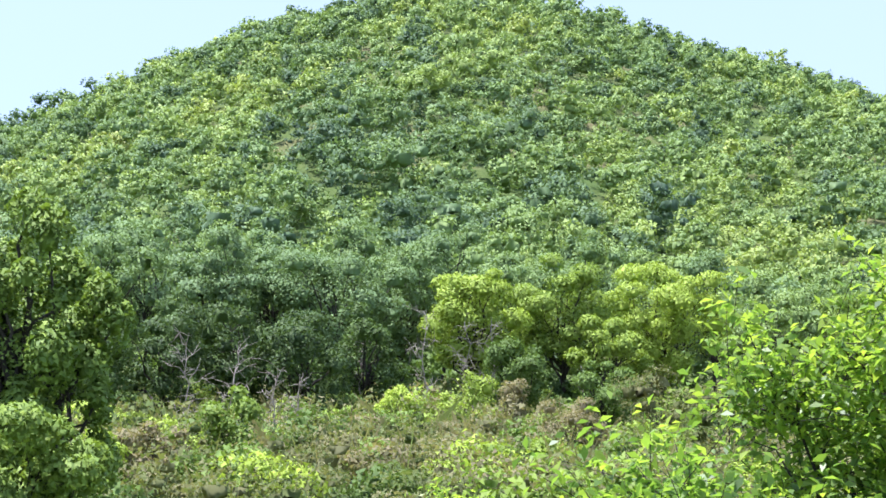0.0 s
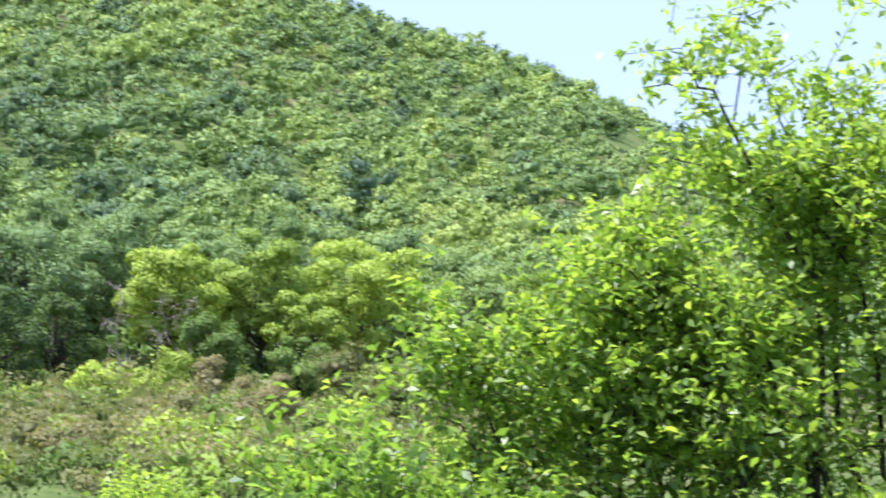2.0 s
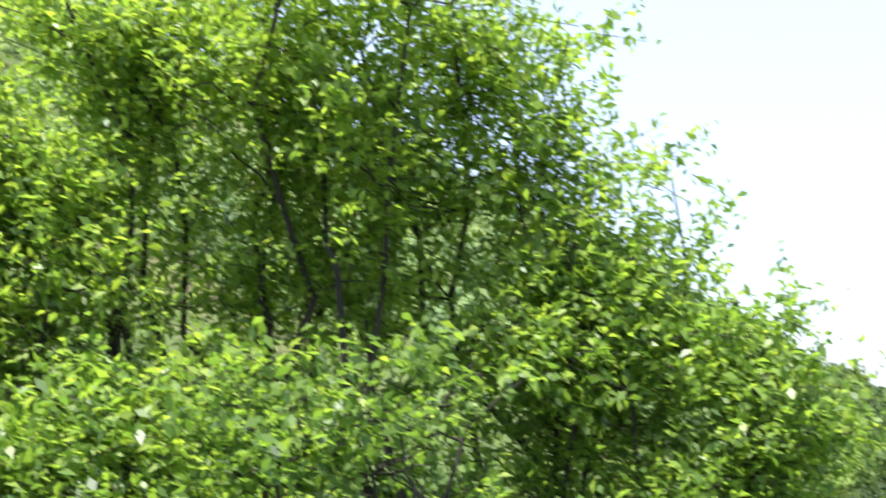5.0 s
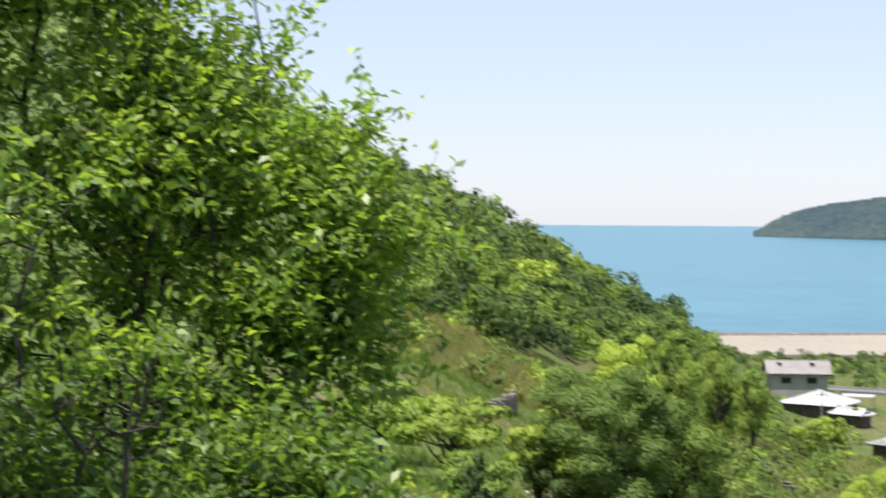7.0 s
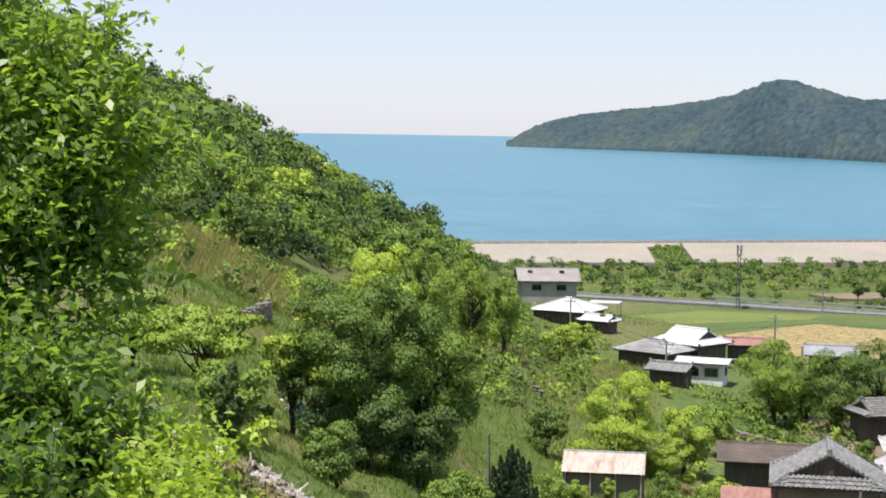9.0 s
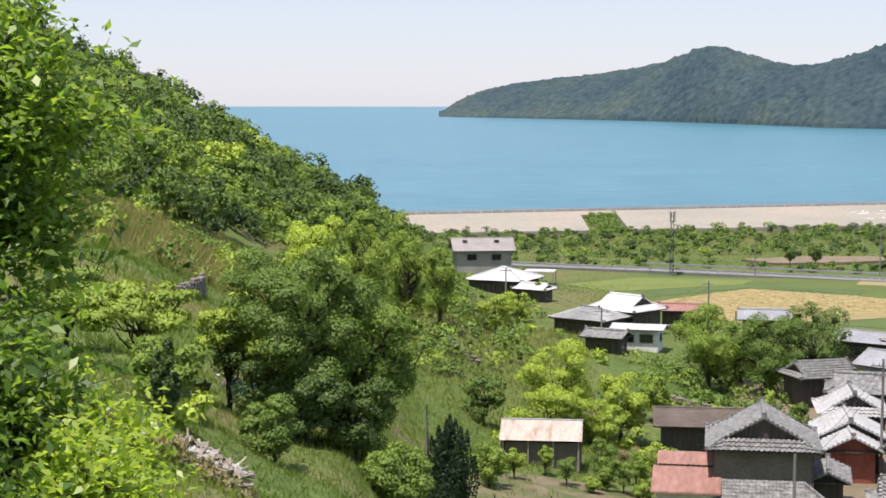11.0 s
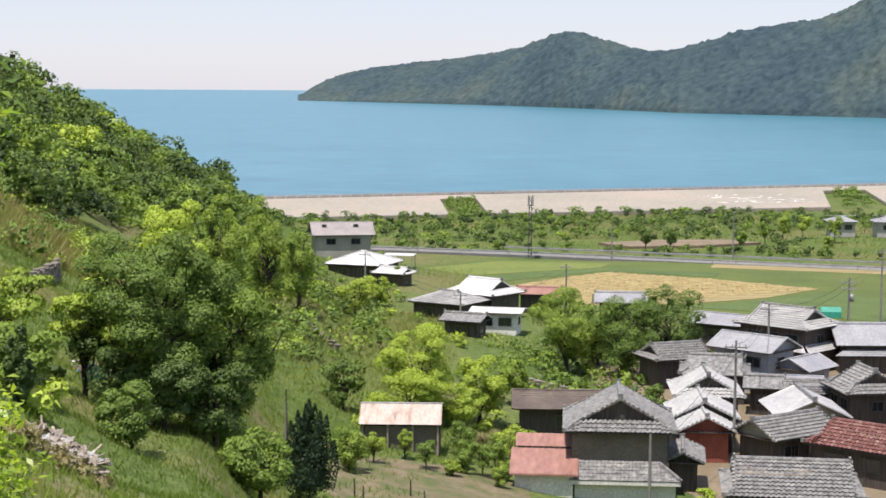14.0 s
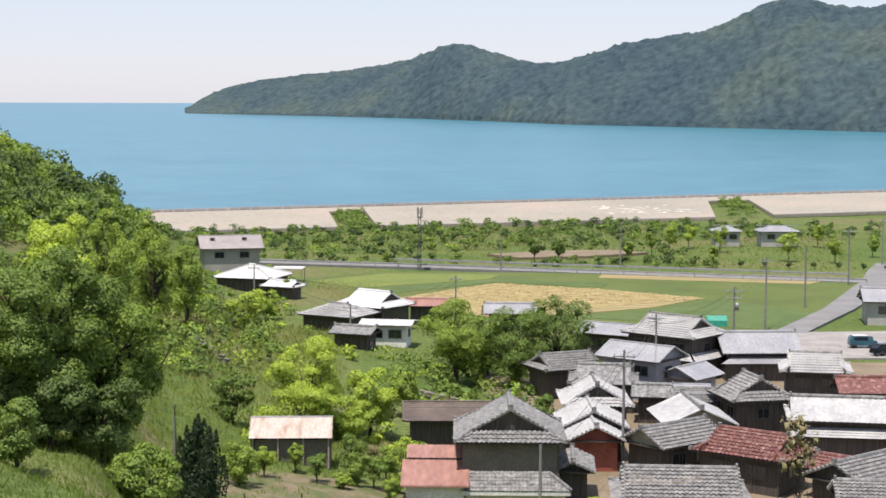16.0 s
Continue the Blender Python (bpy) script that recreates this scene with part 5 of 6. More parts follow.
# trees of the slope below the road
SLOPE = [  # name, bearing, distance, height, spread, tint, leaves, crown_low, size, label
    ("spreading_tree", 6.9, 85, 10.6, 10.4, 0.32, 20000, 0.0, 0.185, "large dark green spreading tree on the slope"),
    ("spreading_tree", 4.7, 87, 10.4, 8.8, 0.42, 18000, 0.0, 0.185, "dense green spreading tree on the slope"),
    ("light_tree", 6.1, 150, 11.6, 8.8, 0.86, 7000, 0.0, 0.25, "yellow-green round tree above the grass slope"),
    ("bamboo_clump", 4.5, 176, 12.6, 7.0, 0.56, 5000, 0.0, 0.24, "feathery green bamboo clump on the slope"),
    ("bamboo_clump", 3.2, 184, 13.6, 6.4, 0.54, 5000, 0.0, 0.24, "feathery green bamboo clump on the slope"),
    ("bamboo_clump", 2.1, 192, 10.4, 5.6, 0.50, 4000, 0.0, 0.24, "feathery olive bamboo clump above the houses"),
    ("light_tree", 0.2, 218, 6.2, 6.5, 0.75, 2000, 0.0, 0.32, "light green tree below the bamboo"),
    ("light_tree", -1.9, 150, 9.0, 9.5, 0.80, 12000, 0.0, 0.20, "bright yellow-green tree below the grass slope"),
    ("light_tree", -4.0, 152, 6.8, 6.5, 0.78, 4000, 0.0, 0.25, "bright green tree beside the village"),
    ("slope_tree", 0.6, 150, 5.0, 4.5, 0.30, 1500, 0.0, 0.3, "dark green tree on the grass slope"),
    ("fruit_tree", 12.0, 84, 5.5, 7.0, 0.58, 3000, 0.25, 0.26, "low spreading fruit tree on a terrace"),
    ("fruit_tree", 9.2, 86, 6.0, 5.0, 0.72, 2400, 0.3, 0.26, "light green fruit tree on a terrace"),
    ("fruit_tree", 14.4, 92, 5.0, 6.0, 0.5, 2200, 0.2, 0.26, "low green fruit tree on a terrace"),
    ("dark_shrub", 11.3, 67, 3.4, 1.4, 0.12, 1800, 0.0, 0.22, "narrow dark evergreen shrub"),
    ("slope_tree", 11.2, 72, 3.4, 4.6, 0.45, 1800, 0.05, 0.24, "round green shrub on the slope"),
    ("slope_tree", 3.4, 80, 4.4, 4.4, 0.42, 2200, 0.0, 0.22, "bushy green shrub under the large tree"),
    # three shrubs added as filler; dark tints paint the shade round the trunks
    ("slope_tree", 8.3, 84, 4.2, 4.6, 0.14, 3000, 0.0, 0.2, "added undergrowth shrub beneath the spreading tree, shade in its tint"),
    ("slope_tree", 6.6, 82, 4.4, 5.0, 0.14, 3400, 0.0, 0.2, "added undergrowth shrub beneath the spreading tree, shade in its tint"),
    ("slope_tree", 4.9, 83, 4.6, 5.0, 0.16, 3400, 0.0, 0.2, "added undergrowth shrub beneath the spreading tree, shade in its tint"),
    ("slope_tree", 7.7, 73, 3.4, 3.8, 0.34, 2600, 0.0, 0.18, "dark bushy shrub on the near slope"),
    ("light_tree", -1.6, 146, 5.2, 8.5, 0.76, 6000, 0.0, 0.20, "low yellow-green tree beside the tall one"),
    ("light_tree", -3.4, 148, 4.4, 5.5, 0.66, 2800, 0.0, 0.21, "low green tree beside the village path"),
    ("slope_tree", 0.4, 122, 3.6, 3.4, 0.5, 1200, 0.0, 0.24, "bushy green tree beside the slope"),
    ("village_tree", -6.9, 186, 11, 11, 0.52, 7500, 0.0, 0.24, "dark green tree behind the village"),
    ("village_tree", -8.0, 190, 8.0, 6.5, 0.45, 2200, 0.05, 0.3, "green tree behind the village"),
    ("village_tree", -10.3, 184, 11.4, 10.2, 0.26, 6500, 0.0, 0.24, "dense dark green tree between the houses"),
    ("village_tree", -8.8, 182, 10.2, 9.4, 0.34, 6000, 0.0, 0.24, "green tree between the houses"),
    ("village_tree", -8.8, 152, 4.5, 4.2, 0.74, 1600, 0.0, 0.26, "light green shrub behind the gabled house"),
    ("village_tree", -9.9, 156, 5.0, 3.6, 0.3, 1400, 0.0, 0.26, "dark shrub behind the gabled house"),
    ("village_tree", -5.2, 164, 5.2, 3.6, 0.55, 1500, 0.1, 0.26, "green tree at the village edge"),
    ("village_tree", -0.6, 232, 4.5, 4.5, 0.62, 1300, 0.0, 0.34, "light green tree beside the white house"),
    ("village_tree", -1.3, 262, 3.6, 3.4, 0.35, 900, 0.0, 0.34, "round dark shrub beside the white house"),
    ("village_tree", 1.4, 312, 6.0, 6.0, 0.45, 900, 0.3, 0.4, "tree behind the grey house"),
]
for k, (name, a, d, h, w, tint, n, lowc, size, label) in enumerate(SLOPE):
    leafy_tree(name, a, d, h, w, label, tint, 300 + k, lowc, n, size, CLUMP, 34 if d < 90 and h > 9 else 20 if h > 7 else 14, 0.05 + 0.02 * h, split=h > 10.5 and d < 90)

# single bushes in the scrub under the woods
for k, (a, d, h, w, tint, mat, label) in enumerate([
        (65.7, 56, 3.6, 2.9, 0.50, CLUMP, "olive-green leafy bush in the dry scrub"), (68.3, 54, 2.8, 3.2, 0.85, DRY, "withered brown bush with thin twigs"), (70.6, 50, 2.6, 3.0, 0.82, CLUMP, "bright green bush beside the scrub"),
        (60.1, 76, 3.4, 2.6, 0.98, CLUMP, "bright yellow-green young tree in the scrub"), (58.0, 80, 4.4, 3.4, 0.75, CLUMP, "light green bush below the woods"), (55.2, 60, 2.4, 2.6, 0.62, CLUMP, "round green bush in the dry scrub"),
        (54.4, 72, 3.6, 3.6, 0.90, DRY, "withered brown bush with thin twigs"), (56.6, 84, 4.4, 3.0, 0.85, DRY, "tall dead brown shrub under the trees"), (51.6, 92, 6.0, 6.4, 0.45, DRY, "feathery olive bamboo thicket at the wood's edge"),
        (49.2, 88, 5.4, 6.0, 0.35, DRY, "feathery olive bamboo thicket at the wood's edge"), (63.2, 66, 2.6, 2.2, 0.30, DRY, "olive bush in the dry scrub"), (61.8, 58, 2.2, 2.6, 0.55, DRY, "low brown and olive bush in the scrub")]):
    leafy_tree("scrub_bush", a, d, h, w, label, tint, 700 + k, 0.0, 1100, 0.17, mat, 9, 0.05)

# garden of the shed
for k, (x, y, h, w, tint, lowc) in enumerate([(-0.6, 124, 3.0, 3.0, 0.6, 0.3), (1.0, 127, 2.8, 2.6, 0.62, 0.3), (4.9, 127.5, 2.6, 2.6, 0.35, 0.35), (3.4, 130.5, 2.6, 1.8, 0.6, 0.3),
                                              (7.6, 128.5, 2.0, 2.2, 0.45, 0.0), (9.4, 129, 3.2, 3.2, 0.4, 0.35), (11.2, 129, 2.0, 1.9, 0.62, 0.0), (10.6, 133, 3.4, 3.2, 0.48, 0.1), (8.2, 135.5, 3.4, 3.2, 0.4, 0.1),
                                              (12.2, 137, 3.6, 4.2, 0.9, 0.2)]):
    leafy_tree("garden_tree", 0, 0, h, w, "small garden fruit tree on bare soil", tint, 400 + k, lowc * 0.5, 1000, 0.16, CLUMP, 10, 0.07, group="garden trees", base=(x, y))


for k, (a, d, h, w, tint, label) in enumerate([(-11.7, 126.5, 1.7, 1.9, 0.85, "bright green rounded bush beside the annex"), (-4.75, 126.0, 1.9, 1.8, 0.55, "clipped round green bush beside the red lean-to"),
                                               (-3.1, 126.5, 1.6, 2.0, 0.62, "low green bush in the garden"), (-4.4, 139.0, 2.4, 3.4, 0.9, "bushy shrub with yellowish brown young leaves"), (-3.6, 131.0, 2.8, 2.2, 0.45, "small dark green garden tree")]):
    leafy_tree("garden_bush", a, d, h, w, label, tint, 440 + k, 0.0, 1100, 0.15, DRY if d == 139.0 else CLUMP, 12, 0.05)


def cypress(x, y, z, h, w):
    """A clipped conifer with several upright spires."""
    rng = np.random.default_rng(77)
    t = thing("conifer", pose(x, y, z), "dark green upright conifer with pointed tips", "tree")
    tv, tf = tubes([[((0, 0, 0), 0.1), ((0, 0, h * 0.5), 0.05)]], 6)
    part("trunk", mesh_of("trunk", tv, tf, [BARK]), None, t)
    C, N = [], []
    for s in range(16):
        a = s * 2.4
        q0 = s / 15
        r = w * 0.42 * q0 ** 0.7
        hh = h * (1 - 0.5 * q0 * q0) * rng.uniform(0.9, 1.0)
        n = 620
        q = rng.uniform(0.12 + 0.1 * q0, 1, n)
        rad = w * 0.17 * np.clip((1 - q) * 2.2, 0, 1) ** 0.8 * (0.4 + 0.6 * np.clip(q * 4, 0, 1))
        th = rng.uniform(0, 6.283, n)
        flare = r * (0.55 + 0.6 * q)
        C.append(np.stack([flare * math.cos(a) + rad * np.cos(th), flare * math.sin(a) + rad * np.sin(th), q * hh], -1))
        N.append(unit(np.stack([np.cos(th), np.sin(th), rng.uniform(-0.2, 0.5, n)], -1) + rng.normal(size=(n, 3)) * 0.3))
    C, N = np.concatenate(C), np.concatenate(N)
    V, F = cards(rng, C, N, 0.26 * rng.uniform(0.6, 1.3, len(C)), 0.4)
    part("crown", mesh_of("crown", V, F, [EVERGREEN], np.full(len(F), 0.3)), None, t)


cypress(*polar_xy(1.75, 105), land_at(*polar_xy(1.75, 105)) - 0.1, 6.6, 3.7)


# ---------------- shrub belts, grass and dead trees ----------------
def shrubs(name, rows, label, rng, n=40, size=0.3, mat=CLUMP, lobes=2):
    leaf, tints = [], []
    for x, y, z, r, tint in rows:
        V, F, _, N = crown_arrays(rng, (x, y, z + r * 0.35), (r, r, r * rng.uniform(0.6, 0.95)), lobes, int(n * 1.6), size * rng.uniform(0.75, 1.15), core=0.36)
        leaf.append((V, F, N))
        tints.append(np.clip(np.full(len(F), tint), 0, 1))
    V, F, N = join(leaf)
    tagged(new(name, mesh_of(name, V, F, [mat], np.concatenate(tints), normals=N)), label, "shrubs", kind="stuff")


rng = np.random.default_rng(21)
rows = []
for a, d in scatter(rng, 44, 78, 40, 112, 2.3):
    x, y = polar_xy(a, d)
    rows.append((x, y, land_at(x, y) + 0.2, rng.uniform(0.9, 2.1), np.clip(rng.normal(0.35, 0.3), 0, 1)))
close = [r for r in rows if math.hypot(r[0], r[1]) < 72]
shrubs("dry_scrub", [r for r in rows if math.hypot(r[0], r[1]) >= 72], "dense dry brown and olive scrub below the woods", rng, 80, 0.26, DRY)
shrubs("dry_brush", close, "tangled dry brush with olive leaves", rng, 170, 0.14, DRY, 3)
rows = []
for a, d in scatter(rng, 44, 78, 42, 116, 5.0):
    x, y = polar_xy(a, d)
    rows.append((x, y, land_at(x, y) + 0.3, rng.uniform(1.0, 2.2), np.clip(rng.normal(0.6, 0.2), 0, 1)))
shrubs("green_scrub", rows, "green bushes growing among the dry scrub", rng, 300, 0.18, CLUMP, 5)
# slope between the road and the village
rows = []
for a, d in scatter(rng, 7.0, 40, 100, 215, 4.0, lambda a, d: d > np.interp(a, [7, 10, 14, 40], [150, 150, 148, 60]) and rng.random() < np.interp(d, [140, 175, 215], [0.35, 0.7, 1.0])):
    x, y = polar_xy(a, d)
    rows.append((x, y, land_at(x, y), rng.uniform(1.0, 2.6), np.clip(rng.normal(0.42, 0.2), 0, 1)))
for a, d in scatter(rng, -1.0, 7.5, 150, 330, 4.2, lambda a, d: d > np.interp(a, [-1, 1, 3, 7.5], [190, 168, 158, 150]) and d < np.interp(a, [-1, 2, 7], [200, 280, 330])):
    x, y = polar_xy(a, d)
    rows.append((x, y, land_at(x, y), rng.uniform(1.2, 3.0), np.clip(rng.normal(0.36, 0.16), 0, 1)))
for a, d in scatter(rng, 8.0, 17, 64, 100, 3.4, lambda a, d: rng.random() < 0.25):
    x, y = polar_xy(a, d)
    rows.append((x, y, land_at(x, y), rng.uniform(0.5, 1.3), np.clip(rng.normal(0.5, 0.2), 0, 1)))
for a, d in scatter(rng, -9, 5, 112, 176, 4.0, lambda a, d: (d > np.interp(a, [-9, -5.5, -1, 1, 5], [160, 140, 137, 142, 150]) or d < 118 and a > 3.0) and rng.random() < (0.2 if 0 < a < 4 else 0.5)):
    x, y = polar_xy(a, d)
    rows.append((x, y, land_at(x, y), rng.uniform(0.7, 1.7), np.clip(rng.normal(0.5, 0.2), 0, 1)))
for a, d in scatter(rng, -11.5, -4.2, 158, 202, 3.4, lambda a, d: polar_xy(a, d)[0] < 30 or polar_xy(a, d)[1] > 183):
    x, y = polar_xy(a, d)
    rows.append((x, y, 3.9, rng.uniform(0.9, 2.3), np.clip(rng.normal(0.4, 0.16), 0, 1)))
for a, d in scatter(rng, -4.4, 2.5, 196, 320, 4.6, lambda a, d: rng.random() < 0.5 and not (polar_xy(a, d)[0] > 6 and polar_xy(a, d)[1] > 238)):
    x, y = polar_xy(a, d)
    if all(math.hypot(x - p, y - q) > 7 for p, q in ((-3.6, 302.6), (0.4, 275), (5, 262), (11.6, 223.8), (16.6, 228.6), (17.2, 213), (12.8, 207.8))):
        rows.append((x, y, land_at(x, y), rng.uniform(0.6, 1.5), np.clip(rng.normal(0.5, 0.2), 0, 1)))
# bushes under the woodland trees, their low tint painting the shade there
for a, d in scatter(rng, 40, 78, 104, 142, 3.6):
    x, y = polar_xy(a, d)
    rows.append((x, y, land_at(x, y) + 0.3, rng.uniform(1.2, 2.6), np.clip(rng.normal(0.25, 0.12), 0, 1)))
shrubs("slope_scrub", rows, "tangled green bushes over the hillside", rng, 60, 0.36, CLUMP, 3)
# coastal plain
rows = []
for a, d in scatter(rng, -22, 3, 322, 430, 3.5):
    x, y = polar_xy(a, d)
    belt = y - (393 + (x + 28) * 0.29)
    if belt > -3 or (45 < x < 82 and 326 < y < 346) or x > 88 and y < 372:
        continue
    if rng.random() < (0.75 if belt > -12 else 0.55 if belt > -40 else 0.34):
        rows.append((x, y, 3.4, rng.uniform(0.8, 1.9) * (1.4 if rng.random() < 0.1 else 1), np.clip(rng.normal(0.22, 0.14), 0, 1)))
for k in range(26):
    rows.append((26 + rng.uniform(-3.4, 3.4), 408 + rng.uniform(0, 50), 3.2, rng.uniform(1.2, 2.2), 0.35))
    rows.append(((q := rng.uniform(0, 60)) * 0.22 + 130 + rng.uniform(-4, 4), 440 + q, 3.2, rng.uniform(1.4, 2.4), 0.35))
shrubs("shore_scrub", rows, "low green scrub between the road and the shore", rng, 70, 0.45, CLUMP, 4)
# clipped hedge balls and single trees of the park
for k in range(14):
    x = 62 + k * 4.2
    leafy_tree("hedge_bush", 0, 0, 1.4, 1.5, "round clipped dark green bush beside the road", 0.12, 500 + k, 0.0, 160, 0.28, CLUMP, 3, 0.04, z=3.6, group="hedge bushes", base=(x, 322 - (x - 62) * 0.36))
for k, (x, y, h, w, tint) in enumerate([(54, 322, 5.2, 4.2, 0.25), (58.5, 321, 5.0, 4.0, 0.28), (73, 326, 4.2, 3.0, 0.5), (80, 335, 5.5, 3.8, 0.45), (86, 345, 6, 5, 0.6), (92, 352, 5.5, 5.0, 0.68), (96, 342, 5.5, 4.4, 0.55),
                                        (104, 322, 6.0, 5.6, 0.7), (112, 318, 5, 4, 0.55), (124, 330, 4.5, 3.4, 0.5), (120, 352, 5, 4, 0.6), (88, 318, 4, 2.6, 0.55)]):
    leafy_tree("park_tree", 0, 0, h, w, "small broadleaf tree on the coastal plain", tint, 530 + k, 0.1, 650, 0.36, CLUMP, 8, 0.09, z=3.6, group="park trees", base=(x, y))


leafy_tree("withered_tree", -18.4, 118, 11.0, 3.4, "tall withered tree with sparse brown leaves", 0.95, 590, 0.3, 150, 0.24, DRY, 16, 0.07)


def straw_rows():
    """Low rows of cut straw across the harvested field."""
    poly = [(22, 264), (41, 284), (57, 274), (71, 261), (60, 250), (46, 243), (33, 242)]

    def inside(x, y):
        c = False
        for (x0, y0), (x1, y1) in zip(poly, poly[1:] + poly[:1]):
            if (y0 > y) != (y1 > y) and x < (x1 - x0) * (y - y0) / (y1 - y0) + x0:
                c = not c
        return c
    g, rng = Solid(), np.random.default_rng(9)
    for k in range(30):
        for m in range(60):
            x, y = 20 + m * 0.95 * 0.9 - k * 0.55, 236 + m * 0.95 * 0.43 + k * 1.2
            if inside(x, y) and inside(x + 0.9, y + 0.4) and rng.random() < 0.93:
                g.beam((x, y, 3.86), (x + 0.86, y + 0.41, 3.86), rng.uniform(0.35, 0.6), rng.uniform(0.1, 0.3))
    tagged(new("straw_row", g.mesh("straw_row", STRAW)), "low rows of cut straw drying on the stubble", "straw", kind="stuff")


STRAW = plain("cut_straw", [(0.3, (0.27, 0.21, 0.09)), (0.7, (0.40, 0.33, 0.16))], 0.5, 0.95, 0, 0, 4.0)
straw_rows()


def dead_tree(a, d, h, seed, lift=0.0):
    rng = np.random.default_rng(seed)
    x, y = polar_xy(a, d)
    t = thing("dead_tree", pose(x, y, land_at(x, y) + lift - 0.2, 0, 0, rng.uniform(0, 360)), "bare grey dead tree with thin branches", "tree", "dead trees")
    tip = np.array((rng.normal() * 0.4, rng.normal() * 0.4, h))
    st = limb(rng, (0, 0, 0), tip, 0.05, 0.012, 8, 0.02)
    part("trunk", mesh_of("trunk", *tubes([st], 5), [DEADWOOD], smooth=True), None, t)
    for k in range(16):
        p = st[2 + k % 6][0]
        q = p + unit(np.array((rng.normal(), rng.normal(), rng.uniform(0.3, 1.0)))) * h * rng.uniform(0.12, 0.28)
        b = limb(rng, p, q, 0.02, 0.006, 4, 0.06)
        part("branch", mesh_of("branch", *tubes([b] + [limb(rng, b[2][0], b[2][0] + rng.normal(size=3) * h * 0.07, 0.014, 0.005, 2) for _ in range(3)], 4), [DEADWOOD]), None, t)


for k, (a, d, h) in enumerate([(67.2, 78, 5.2), (64.4, 70, 3.4), (63.7, 70, 3.2), (59.3, 92, 6.5), (61.4, 92, 5.0), (57.6, 95, 6.0), (56.8, 98, 6.5), (54.0, 98, 4.5), (65.8, 80, 5.0)]):
    dead_tree(a, d, h, 600 + k, 0.3)


def grass(name, rng, spots, label, per, height, tints, spread=0.5, wide=0.03):
    """Tufts of single blades."""
    n = len(spots)
    S = np.repeat(np.array(spots, float), per, 0)
    m = len(S)
    S[:, :2] += rng.normal(size=(m, 2)) * spread
    z = land(S[:, 0], S[:, 1])
    h = height * rng.uniform(0.5, 1.3, m)
    th = rng.uniform(0, 6.283, m)
    w = wide * (0.5 + rng.random(m))
    side = np.stack([np.cos(th), np.sin(th), np.zeros(m)], -1) * w[:, None]
    base = np.stack([S[:, 0], S[:, 1], z - 0.05], -1)
    bend = np.stack([rng.normal(size=m), rng.normal(size=m), np.zeros(m)], -1) * h[:, None] * 0.3
    top = base + bend + np.stack([np.zeros(m), np.zeros(m), h], -1)
    mid = (base + top) / 2 - bend * 0.2
    V = np.stack([base - side, base + side, mid + side * 0.8, top], 1).reshape(-1, 3)
    F = np.arange(4 * m).reshape(m, 4)
    t = np.clip(np.repeat(tints, per) + rng.normal(size=m) * 0.1, 0, 1)
    tagged(new(name, mesh_of(name, V, F, [GRASS], t)), label, "grass", kind="stuff")


rng = np.random.default_rng(31)


def meadow(name, label, spots, per, height, base, vary, spread, wide):
    tints = np.array([base + vary * noise.noise(Vector((x * 0.05, y * 0.05, 9))) for x, y in spots])
    grass(name, rng, spots, label, per, height, tints, spread, wide)


def in_garden(x, y):
    return -3 < x < 14 and 110 < y < 131


meadow("near_grass", "short green grass on the near slope", [polar_xy(a, d) for a, d in scatter(rng, -4, 17, 22, 92, 0.62, lambda a, d: d > np.interp(a, [-3, 0, 4], [80, 60, 22]))], 9, 0.30, 0.28, 0.6, 0.35, 0.02)
meadow("slope_grass", "tall uneven green grass on the slope", [p for p in (polar_xy(a, d) for a, d in scatter(rng, -7, 16, 90, 152, 0.95, lambda a, d: d > np.interp(a, [-7, -3, 0, 16], [138, 132, 90, 90]))) if not in_garden(*p) or rng.random() < 0.3],
       9, 0.50, 0.42, 0.9, 0.5, 0.035)
meadow("upper_grass", "pale green grass on the upper terraces", [polar_xy(a, d) for a, d in scatter(rng, -3, 22, 152, 225, 1.3)], 8, 0.7, 0.60, 0.9, 0.7, 0.05)
meadow("dry_reeds", "tall brown and olive reeds on the terraces below the woods", [p for p in (polar_xy(a, d) for a, d in scatter(rng, 7.5, 18, 150, 196, 1.5)) if noise.noise(Vector((p[0] * 0.06, p[1] * 0.06, 2.0))) > -0.12],
       10, 1.5, 0.93, 0.35, 0.9, 0.05)
meadow("plain_grass", "rough green grass on the coastal plain", [p for p in (polar_xy(a, d) for a, d in scatter(rng, -20, 3, 200, 425, 3.0)) if p[1] - (391 + (p[0] + 28) * 0.29) < -2 and not (p[0] > 5 and 215 < p[1] < 335 - p[0] * 0.3)],
       12, 0.42, 0.45, 0.9, 1.5, 0.08)


meadow("dry_stalks", "tall straw-coloured dead stalks in the scrub", [polar_xy(a, d) for a, d in scatter(rng, 46, 76, 54, 104, 2.6)], 6, 1.9, 0.95, 0.4, 0.5, 0.010)
FIELD = [(6, 288), (22, 304), (60, 300), (100, 286), (110, 282), (84, 240), (72, 222), (46, 236), (30, 236), (14, 258)]
CUT = [(22, 264), (41, 284), (57, 274), (71, 261), (60, 250), (46, 243), (33, 242)]


def within(poly, x, y):
    c = False
    for (x0, y0), (x1, y1) in zip(poly, poly[1:] + poly[:1]):
        if (y0 > y) != (y1 > y) and x < (x1 - x0) * (y - y0) / (y1 - y0) + x0:
            c = not c
    return c


meadow("field_crop", "short uneven green crop on the fields", [p for p in (polar_xy(a, d) for a, d in scatter(rng, -22, -1, 222, 306, 1.5)) if within(FIELD, *p) and not within(CUT, *p)], 10, 0.36, 0.42, 0.6, 0.9, 0.04)

